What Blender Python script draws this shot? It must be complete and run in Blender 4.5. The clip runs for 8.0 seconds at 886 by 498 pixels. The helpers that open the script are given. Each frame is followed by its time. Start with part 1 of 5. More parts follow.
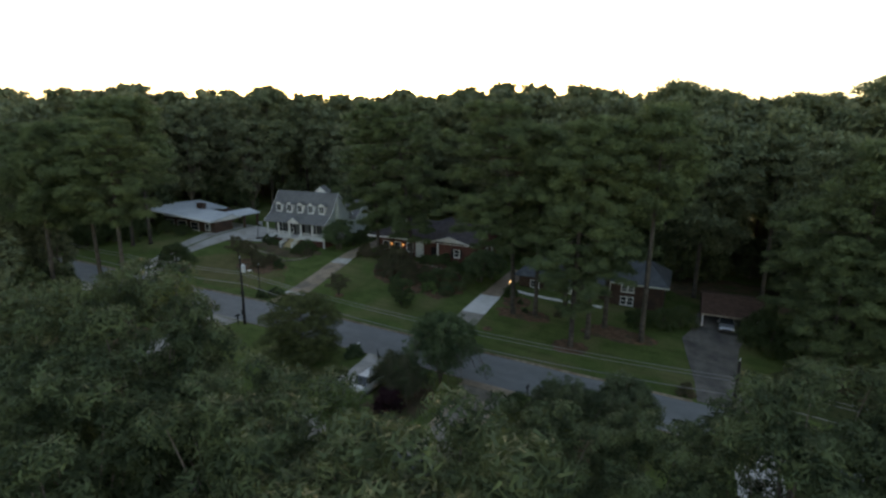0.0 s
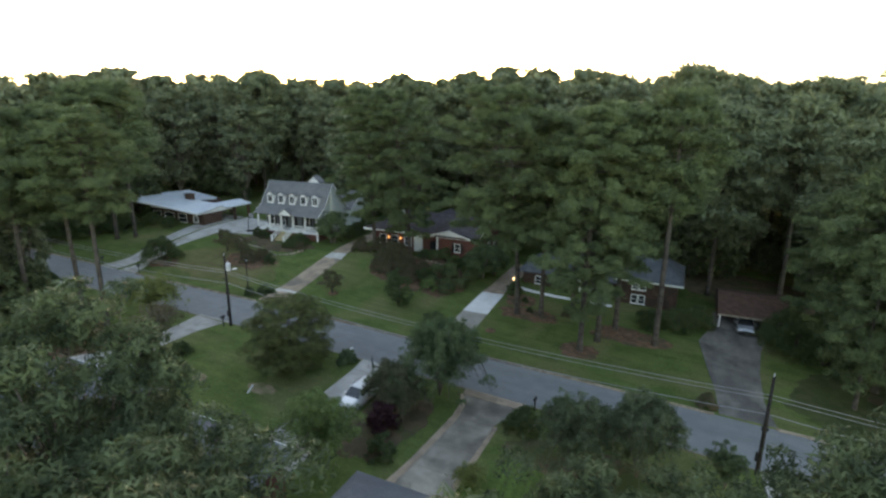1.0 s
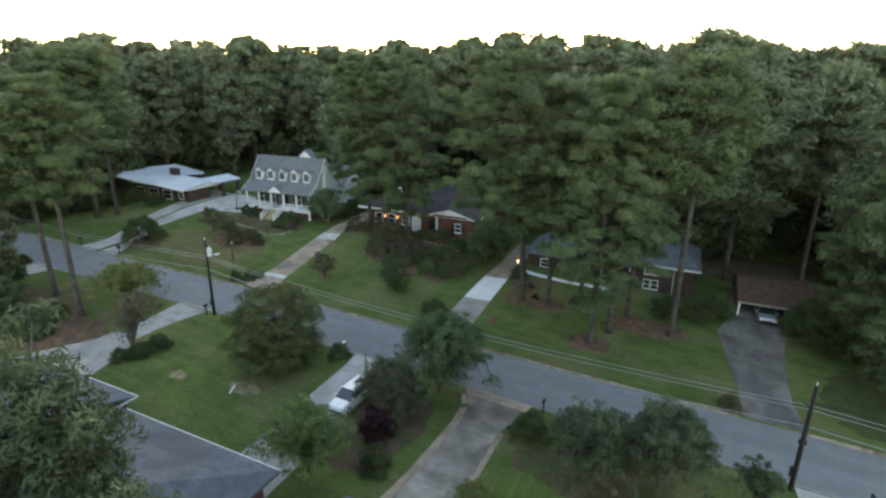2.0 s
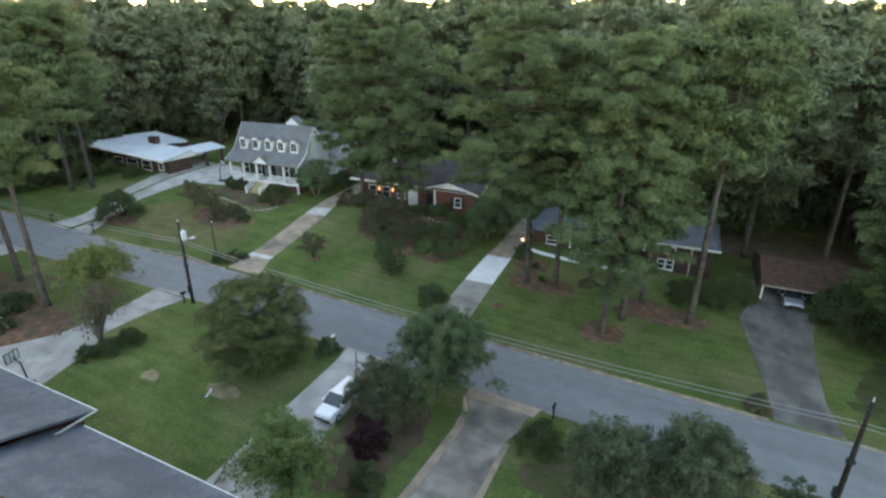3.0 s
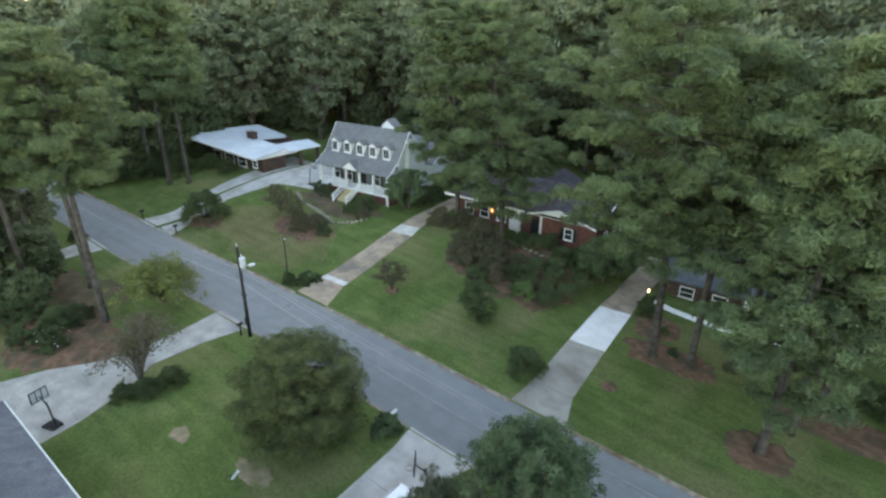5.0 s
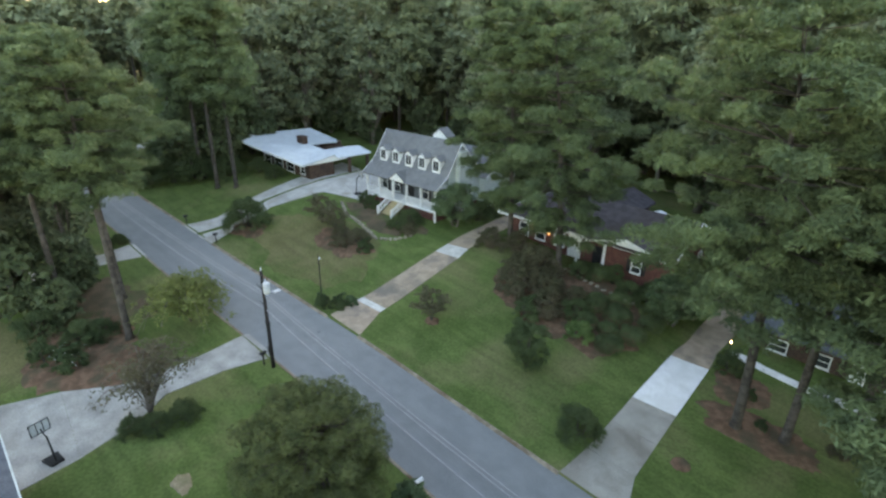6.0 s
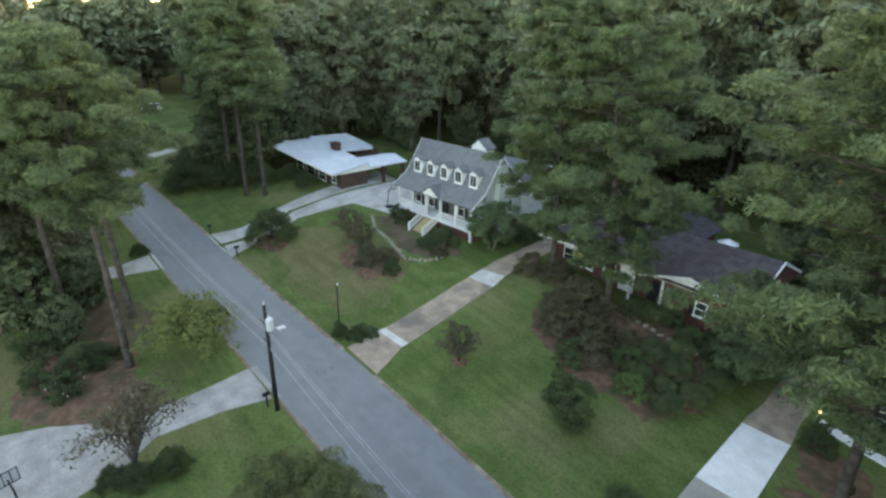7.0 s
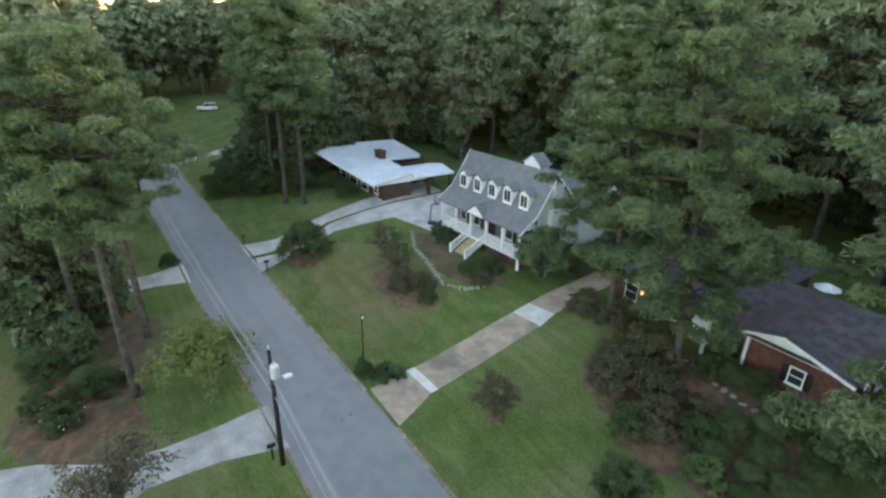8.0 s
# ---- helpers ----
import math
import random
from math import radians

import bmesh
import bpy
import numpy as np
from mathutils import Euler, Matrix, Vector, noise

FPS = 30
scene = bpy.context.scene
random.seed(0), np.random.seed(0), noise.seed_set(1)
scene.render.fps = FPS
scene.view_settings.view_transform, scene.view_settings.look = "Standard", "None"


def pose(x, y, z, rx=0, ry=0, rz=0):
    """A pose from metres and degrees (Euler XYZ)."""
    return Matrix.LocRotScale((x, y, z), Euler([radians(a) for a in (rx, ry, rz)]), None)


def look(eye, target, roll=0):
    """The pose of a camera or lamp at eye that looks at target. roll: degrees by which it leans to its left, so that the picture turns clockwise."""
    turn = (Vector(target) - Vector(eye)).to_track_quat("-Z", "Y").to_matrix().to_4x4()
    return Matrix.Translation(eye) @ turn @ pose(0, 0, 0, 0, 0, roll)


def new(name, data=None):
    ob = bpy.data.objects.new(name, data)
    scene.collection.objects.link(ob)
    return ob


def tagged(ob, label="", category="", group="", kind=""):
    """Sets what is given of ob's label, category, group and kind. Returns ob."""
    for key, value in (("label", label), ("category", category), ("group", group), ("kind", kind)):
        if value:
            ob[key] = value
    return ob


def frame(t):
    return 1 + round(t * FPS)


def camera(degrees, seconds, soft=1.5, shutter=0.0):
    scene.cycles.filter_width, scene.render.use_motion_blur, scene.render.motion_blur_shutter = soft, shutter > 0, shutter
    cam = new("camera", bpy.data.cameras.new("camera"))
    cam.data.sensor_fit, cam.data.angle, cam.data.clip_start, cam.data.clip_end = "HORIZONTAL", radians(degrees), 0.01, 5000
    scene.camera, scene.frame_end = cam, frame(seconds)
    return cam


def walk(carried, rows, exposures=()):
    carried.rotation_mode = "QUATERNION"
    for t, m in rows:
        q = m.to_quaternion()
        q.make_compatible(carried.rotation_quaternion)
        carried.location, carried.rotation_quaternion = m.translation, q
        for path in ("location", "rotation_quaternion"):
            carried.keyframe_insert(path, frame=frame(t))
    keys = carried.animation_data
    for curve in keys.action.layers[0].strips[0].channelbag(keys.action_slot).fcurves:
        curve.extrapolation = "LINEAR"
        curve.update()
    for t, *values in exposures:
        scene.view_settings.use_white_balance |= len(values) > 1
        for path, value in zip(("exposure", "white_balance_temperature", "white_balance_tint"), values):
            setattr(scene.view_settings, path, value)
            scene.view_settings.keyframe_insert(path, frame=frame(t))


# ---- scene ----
cam = camera(81.1, 8.0, soft=2.5)
METRES, EYE, TILT, LEAN, TURN = 44.0, 23.3, 0.0, 0.0, 25.5
ROWS = [
    (0.0, 0.0, 0.0, 0.0, 0.1, -12.81, -0.45),
    (0.5, -0.0008, 0.051, 0.0012, 0.07, -12.74, -0.44),
    (1.0, -0.0013, 0.1024, 0.0024, 0.04, -14.27, -0.45),
    (1.5, -0.0017, 0.1572, 0.0049, 0.01, -15.43, -0.49),
    (2.0, -0.0026, 0.2115, 0.0049, -0.02, -17.46, -0.51),
    (3.5, -0.0012, 0.3945, 0.0169, 0.1, -22.76, -0.39),
    (4.0, -0.0017, 0.4581, 0.0207, 2.29, -22.81, -0.39),
    (4.5, -0.0041, 0.5232, 0.0234, 7.53, -22.81, -0.57),
    (6.0, -0.0228, 0.7227, 0.0304, 18.86, -22.89, -0.92),
    (6.5, -0.0351, 0.7899, 0.0318, 22.0, -22.91, -0.99),
    (7.0, -0.0508, 0.8571, 0.0328, 24.01, -22.92, -1.07),
    (7.5, -0.069, 0.92, 0.0334, 26.49, -22.9, -1.14),
    (8.0, -0.0908, 0.9891, 0.035, 30.38, -22.96, -1.28),
]
EXPOSURES = [(t, e, 7800, 17) for t, e in ((0.0, 1.45), (0.3, 1.8), (0.5, 2.12), (1.0, 2.45), (1.5, 2.6), (2.2, 2.75), (3.3, 3.08), (4.0, 3.2), (4.5, 3.22), (5.2, 3.15), (6.0, 3.1), (8.0, 3.07))]
walk(cam, [(t, pose(0, 0, EYE, TILT, LEAN, TURN) @ pose(METRES * x, METRES * y, METRES * z, 90 + pitch, roll, yaw)) for t, x, y, z, yaw, pitch, roll in ROWS], EXPOSURES)

# ---- sky and sun: dusk, the sun just down behind the woods ahead ----
SUN_UP, SUN_WAY = 9.0, 30.0   # elevation; bearing, degrees from +y towards -x
world = bpy.data.worlds.new("dusk_sky")
scene.world = world
world.use_nodes = True
sky = world.node_tree.nodes.new("ShaderNodeTexSky")
sky.sky_type, sky.sun_disc = "NISHITA", False
sky.sun_elevation, sky.sun_rotation = radians(SUN_UP), radians(-SUN_WAY)
sky.air_density, sky.dust_density, sky.ozone_density = 1.0, 1.0, 1.0
back = world.node_tree.nodes["Background"]
world.node_tree.links.new(sky.outputs[0], back.inputs["Color"])
back.inputs["Strength"].default_value = 0.15
sun = new("sun", bpy.data.lights.new("sun", "SUN"))
sun.data.energy, sun.data.angle, sun.data.color = 0.15, radians(12), (1.0, 0.78, 0.6)
way = Vector((-math.sin(radians(SUN_WAY)) * math.cos(radians(SUN_UP)), math.cos(radians(SUN_WAY)) * math.cos(radians(SUN_UP)), math.sin(radians(SUN_UP))))
sun.matrix_world = look((0, 0, 60), Vector((0, 0, 60)) - way)


# ---- materials ----
def material(name, a, b, rough=0.8, scale=3.0, fine=40.0, c=None, c_scale=0.3, bump=0.1, metal=0.0, island=0.0, by_object=0.0, glow=None, through_light=0.0, spec=0.3, lo=0.4, hi=0.6, streak=None):
    """Two mixed colours in patches, a fine grain, an optional third colour in large stains, relief."""
    m = bpy.data.materials.new(name)
    m.use_nodes = True
    t = m.node_tree
    n, l = t.nodes, t.links
    bsdf = n["Principled BSDF"]
    bsdf.inputs["Roughness"].default_value = rough
    bsdf.inputs["Metallic"].default_value = metal
    bsdf.inputs["Specular IOR Level"].default_value = spec
    co = n.new("ShaderNodeTexCoord").outputs["Object"]
    if by_object == 0 and island == 0:
        co = n.new("ShaderNodeNewGeometry").outputs["Position"]

    def noise_tex(s, d=4.0):
        x = n.new("ShaderNodeTexNoise")
        x.inputs["Scale"].default_value, x.inputs["Detail"].default_value = s, d
        l.new(co, x.inputs["Vector"])
        return x.outputs["Fac"]

    def remap(f, lo_, hi_, to0=0.0, to1=1.0):
        x = n.new("ShaderNodeMapRange")
        for k, v in (("From Min", lo_), ("From Max", hi_), ("To Min", to0), ("To Max", to1)):
            x.inputs[k].default_value = v
        l.new(f, x.inputs["Value"])
        return x.outputs[0]

    def mix(f, p, q, kind="MIX"):
        x = n.new("ShaderNodeMix")
        x.data_type, x.blend_type = "RGBA", kind
        for k, v in ((0, f), (6, p), (7, q)):
            if isinstance(v, (tuple, list)):
                x.inputs[k].default_value = (*v, 1)
            elif isinstance(v, float):
                x.inputs[k].default_value = v
            else:
                l.new(v, x.inputs[k])
        return x.outputs[2]

    col = mix(remap(noise_tex(scale), lo, hi), a, b)
    if c:
        col = mix(remap(noise_tex(c_scale, 5.0), 0.48, 0.66), col, c)
    if streak:
        turn, across, along, deep = streak
        mp = n.new("ShaderNodeMapping")
        mp.inputs["Rotation"].default_value[2] = radians(turn)
        mp.inputs["Scale"].default_value = (along, across, 0.05)
        l.new(co, mp.inputs["Vector"])
        st_ = n.new("ShaderNodeTexNoise")
        st_.inputs["Scale"].default_value, st_.inputs["Detail"].default_value = 1.0, 3.0
        l.new(mp.outputs[0], st_.inputs["Vector"])
        hs = n.new("ShaderNodeHueSaturation")
        l.new(remap(st_.outputs["Fac"], 0.3, 0.7, 1 - deep, 1 + deep), hs.inputs["Value"])
        l.new(col, hs.inputs["Color"])
        col = hs.outputs[0]
    grain = noise_tex(fine, 3.0)
    if by_object:
        info = n.new("ShaderNodeObjectInfo").outputs["Random"]
        hsv = n.new("ShaderNodeHueSaturation")
        l.new(remap(info, 0, 1, 1 - by_object, 1 + by_object), hsv.inputs["Value"])
        l.new(remap(info, 0, 1, 0.5 + 0.04 * by_object, 0.5 - 0.04 * by_object), hsv.inputs["Hue"])
        l.new(col, hsv.inputs["Color"])
        col = hsv.outputs[0]
    if island:
        geo = n.new("ShaderNodeNewGeometry").outputs["Random Per Island"]
        hsv = n.new("ShaderNodeHueSaturation")
        l.new(remap(geo, 0, 1, 1 - island, 1 + island), hsv.inputs["Value"])
        l.new(remap(geo, 0, 1, 0.5 - 0.05 * island, 0.5 + 0.05 * island), hsv.inputs["Hue"])
        l.new(col, hsv.inputs["Color"])
        col = hsv.outputs[0]
    else:
        hsv = n.new("ShaderNodeHueSaturation")
        l.new(remap(grain, 0.3, 0.7, 0.8, 1.2), hsv.inputs["Value"])
        l.new(col, hsv.inputs["Color"])
        col = hsv.outputs[0]
    l.new(col, bsdf.inputs["Base Color"])
    if bump:
        bm_ = n.new("ShaderNodeBump")
        bm_.inputs["Strength"].default_value, bm_.inputs["Distance"].default_value = bump, 0.05
        l.new(grain, bm_.inputs["Height"])
        l.new(bm_.outputs[0], bsdf.inputs["Normal"])
    if glow:
        bsdf.inputs["Emission Color"].default_value = (*glow[:3], 1)
        bsdf.inputs["Emission Strength"].default_value = glow[3]
    if through_light:
        tr = n.new("ShaderNodeBsdfTranslucent")
        l.new(col, tr.inputs["Color"])
        ms = n.new("ShaderNodeMixShader")
        ms.inputs[0].default_value = through_light
        l.new(bsdf.outputs[0], ms.inputs[1])
        l.new(tr.outputs[0], ms.inputs[2])
        l.new(ms.outputs[0], n["Material Output"].inputs["Surface"])
    return m


def leafy(name, a, b, by_object=0.1, island=0.15, scale=0.85):
    return material(name, a, b, rough=0.65, scale=scale, lo=0.36, hi=0.64, island=island, by_object=by_object, bump=0, through_light=0.22, spec=0.2)


GRASS = material("lawn_grass", (0.074, 0.11, 0.031), (0.105, 0.142, 0.045), rough=0.95, scale=0.45, fine=5, c=(0.142, 0.146, 0.062), c_scale=0.17, bump=0.6, spec=0.1, lo=0.35, hi=0.65, streak=(35, 1.5, 0.18, 0.12))
ASPHALT = material("worn_asphalt", (0.184, 0.194, 0.196), (0.204, 0.214, 0.215), rough=0.85, scale=0.9, fine=30, c=(0.218, 0.225, 0.226), c_scale=0.09, bump=0.15, streak=(1, 0.75, 0.03, 0.1))
OLD_ASPHALT = material("stained_driveway", (0.215, 0.192, 0.16), (0.36, 0.328, 0.275), rough=0.9, scale=0.5, fine=20, c=(0.14, 0.125, 0.107), c_scale=0.36, bump=0.15, lo=0.32, hi=0.68, streak=(90, 0.9, 0.25, 0.16))
GREY_DRIVE = material("grey_gravelly_driveway", (0.09, 0.086, 0.08), (0.165, 0.156, 0.142), rough=0.95, scale=0.55, fine=12, c=(0.215, 0.2, 0.178), c_scale=0.3, bump=0.25, lo=0.3, hi=0.7, streak=(0, 0.25, 0.9, 0.2))
CONCRETE = material("pale_concrete", (0.35, 0.342, 0.32), (0.5, 0.488, 0.458), rough=0.9, scale=0.7, fine=25, c=(0.32, 0.3, 0.265), c_scale=0.5, bump=0.1, by_object=0.05, lo=0.3, hi=0.7)
TAN_CONCRETE = material("tan_aggregate_concrete", (0.315, 0.245, 0.18), (0.4, 0.312, 0.23), rough=0.95, scale=1.2, fine=25, c=(0.2, 0.17, 0.14), c_scale=0.5, bump=0.15, by_object=0.08)
PATCHY_CONCRETE = material("patchy_old_concrete", (0.235, 0.23, 0.213), (0.42, 0.41, 0.385), rough=0.95, scale=0.6, fine=12, c=(0.28, 0.265, 0.235), c_scale=0.25, bump=0.15, lo=0.3, hi=0.68, streak=(50, 0.7, 0.35, 0.12))
BAND_CONCRETE = material("pale_band_concrete", (0.47, 0.455, 0.42), (0.58, 0.565, 0.53), rough=0.9, scale=1.2, fine=20, bump=0.08)
WORN_CONCRETE = material("worn_grey_concrete", (0.26, 0.245, 0.215), (0.385, 0.362, 0.32), rough=0.95, scale=0.8, fine=20, c=(0.215, 0.195, 0.165), c_scale=0.4, bump=0.15, lo=0.3, hi=0.7, by_object=0.08)
NEW_CONCRETE = material("new_white_concrete", (0.7, 0.7, 0.68), (0.78, 0.78, 0.77), rough=0.85, scale=1.0, fine=20, bump=0.05)
KERB = material("dirty_kerb_concrete", (0.2, 0.16, 0.115), (0.32, 0.265, 0.2), rough=0.95, scale=2, fine=25, c=(0.16, 0.11, 0.07), c_scale=0.6)
# Litter and thin grass, with the shade of the trees put into the colour.
FLOOR = material("shade_toned_litter", (0.05, 0.064, 0.026), (0.075, 0.083, 0.037), rough=1.0, scale=0.9, fine=10, c=(0.06, 0.08, 0.027), c_scale=0.3, bump=0.7, spec=0.1)
DRY = material("dry_lawn_grass", (0.122, 0.119, 0.05), (0.155, 0.141, 0.066), rough=0.95, scale=0.5, fine=5, c=(0.1, 0.12, 0.042), c_scale=0.3, bump=0.6, spec=0.1, lo=0.33, hi=0.67, streak=(60, 1.3, 0.2, 0.12))
STRAW = material("pine_straw", (0.125, 0.076, 0.05), (0.19, 0.117, 0.078), rough=1.0, scale=1.8, fine=25, c=(0.095, 0.078, 0.05), c_scale=0.7, bump=0.8, spec=0.1)
DRY_EARTH = material("dry_tan_earth", (0.24, 0.19, 0.12), (0.3, 0.245, 0.16), rough=1.0, scale=1.5, fine=16, c=(0.15, 0.145, 0.07), c_scale=0.8, bump=0.5, spec=0.1)
LITTER = material("forest_litter", (0.085, 0.07, 0.045), (0.13, 0.095, 0.062), rough=1.0, scale=0.8, fine=10, c=(0.075, 0.095, 0.035), c_scale=0.35, bump=0.8, spec=0.1)
BARK = material("pine_bark", (0.062, 0.053, 0.046), (0.112, 0.097, 0.084), rough=0.95, scale=2, fine=12, bump=0.8, by_object=0.1, spec=0.1)
PALE_BARK = material("grey_bark", (0.12, 0.1, 0.085), (0.2, 0.175, 0.15), rough=0.95, scale=2, fine=12, bump=0.6, by_object=0.1, spec=0.1)
PINE = leafy("pine_needles", (0.068, 0.097, 0.048), (0.15, 0.195, 0.088), island=0.1, scale=0.6)
OAK = leafy("broad_leaves", (0.116, 0.143, 0.088), (0.205, 0.232, 0.134))
WOODS = leafy("woods_leaves", (0.13, 0.158, 0.094), (0.215, 0.242, 0.138), 0.0, scale=0.3)
CEDAR = leafy("olive_evergreen_leaves", (0.056, 0.072, 0.028), (0.142, 0.16, 0.06), 0.0, island=0.1, scale=1.6)
MYRTLE = leafy("bluish_green_leaves", (0.06, 0.098, 0.048), (0.145, 0.195, 0.094), 0.05)
WOOD_PINE = leafy("wood_pine_needles", (0.1, 0.128, 0.075), (0.192, 0.224, 0.123))
OAK_DARK = leafy("grey_green_leaves", (0.036, 0.054, 0.027), (0.114, 0.15, 0.073), 0.08, island=0.12, scale=1.3)
CRAPE = leafy("reddish_green_leaves", (0.082, 0.112, 0.054), (0.135, 0.132, 0.08), 0.05)
# Understorey leaf colour set darker to hold the shade under taller trees.
UNDER = leafy("shade_toned_broad_leaves", (0.062, 0.085, 0.043), (0.112, 0.14, 0.067), 0.12)
BUSH = leafy("dark_shrub_leaves", (0.055, 0.082, 0.034), (0.085, 0.115, 0.048), 0.15)
BOXWOOD = leafy("clipped_evergreen_leaves", (0.068, 0.094, 0.04), (0.105, 0.138, 0.058), 0.12, island=0.12)
LIME = leafy("yellow_green_leaves", (0.128, 0.153, 0.046), (0.178, 0.2, 0.064), 0.05)
SPRAYGREEN = leafy("light_green_leaves", (0.084, 0.135, 0.045), (0.172, 0.235, 0.082), 0.05)
GREY_GREEN = leafy("soft_grey_green_leaves", (0.078, 0.108, 0.058), (0.152, 0.184, 0.102), 0.05)
PURPLE = leafy("maroon_leaves", (0.035, 0.015, 0.02), (0.06, 0.025, 0.03), 0.05)
BROWNISH = leafy("reddish_brown_shrub_leaves", (0.1, 0.1, 0.055), (0.145, 0.115, 0.075), 0.1)
BRICK = material("red_brick", (0.105, 0.044, 0.036), (0.15, 0.064, 0.051), rough=0.9, scale=4, fine=20, c=(0.09, 0.04, 0.032), c_scale=0.5)
# Brown brick, darkened so the colour holds the shade on these walls.
SHADED_BROWN_BRICK = material("shade_dark_brown_brick", (0.06, 0.037, 0.029), (0.095, 0.06, 0.046), rough=0.9, scale=4, fine=20, c=(0.05, 0.034, 0.028), c_scale=0.5)
WHITE = material("white_paint", (0.74, 0.75, 0.75), (0.8, 0.8, 0.79), rough=0.6, scale=2, fine=10, bump=0.02)
SIDING = material("pale_green_grey_siding", (0.5, 0.55, 0.52), (0.56, 0.6, 0.57), rough=0.7, scale=1.5, fine=10, bump=0.03)
# Dark grey: painted shade on the porch wall, and the tar patches.
SLATE = material("porch_shade_and_tar_grey", (0.1, 0.11, 0.12), (0.13, 0.14, 0.15), rough=0.7, scale=2, fine=10, bump=0.02)
SHINGLE = material("grey_shingles", (0.15, 0.155, 0.16), (0.18, 0.185, 0.19), rough=0.95, scale=1.5, fine=9, c=(0.138, 0.14, 0.143), c_scale=0.3, bump=0.3)
DARK_SHINGLE = material("dark_shingles", (0.06, 0.053, 0.058), (0.094, 0.083, 0.09), rough=0.95, scale=1.5, fine=9, c=(0.06, 0.05, 0.05), c_scale=0.3, bump=0.3)
BLUE_SHINGLE = material("blue_grey_shingles", (0.082, 0.096, 0.112), (0.115, 0.132, 0.15), rough=0.9, scale=1.2, fine=9, c=(0.075, 0.086, 0.1), c_scale=0.3, bump=0.3)
BROWN_SHINGLE = material("brown_shingles", (0.082, 0.048, 0.036), (0.122, 0.073, 0.055), rough=0.95, scale=1.5, fine=9, c=(0.1, 0.06, 0.045), c_scale=0.3, bump=0.3)
WHITE_ROOF = material("white_membrane_roof", (0.54, 0.59, 0.63), (0.6, 0.645, 0.68), rough=0.5, scale=0.8, fine=6, c=(0.48, 0.53, 0.575), c_scale=0.3, bump=0.05)
BLACK = material("black_metal", (0.012, 0.012, 0.013), (0.02, 0.02, 0.02), rough=0.5, bump=0)
DARK = material("dark_interior", (0.012, 0.012, 0.014), (0.02, 0.02, 0.022), rough=0.9, bump=0)
GLASS = material("window_glass", (0.03, 0.035, 0.04), (0.04, 0.045, 0.05), rough=0.08, bump=0, spec=0.8)
LIT = material("lit_window", (0.5, 0.3, 0.15), (0.5, 0.3, 0.15), bump=0, glow=(1.0, 0.5, 0.18, 0.35))
LAMP = material("lamp_glow", (0.9, 0.8, 0.6), (0.9, 0.8, 0.6), bump=0, glow=(1.0, 0.66, 0.32, 2.2))
CREOSOTE = material("creosoted_pole_wood", (0.02, 0.017, 0.016), (0.038, 0.032, 0.029), rough=0.9, scale=3, fine=20)
GALV = material("pale_galvanised_metal", (0.55, 0.57, 0.6), (0.62, 0.64, 0.66), rough=0.45, metal=0.2, bump=0)
WIRE = material("weathered_wire", (0.25, 0.25, 0.26), (0.3, 0.3, 0.31), rough=0.5, metal=0.3, bump=0)
CAR_WHITE = material("white_car_paint", (0.75, 0.77, 0.78), (0.78, 0.8, 0.8), rough=0.25, bump=0, spec=0.6)
CAR_SILVER = material("silver_car_paint", (0.45, 0.48, 0.52), (0.5, 0.52, 0.55), rough=0.25, metal=0.5, bump=0, spec=0.6)
RUBBER = material("tyre_rubber", (0.02, 0.02, 0.02), (0.03, 0.03, 0.03), rough=0.9, bump=0)
STEP_WOOD = material("yellowish_step_boards", (0.36, 0.29, 0.16), (0.45, 0.37, 0.22), rough=0.8, scale=3, fine=20)
STONE = material("tan_edging_stone", (0.26, 0.225, 0.17), (0.36, 0.31, 0.25), rough=0.95, scale=2, fine=15, by_object=0.1)


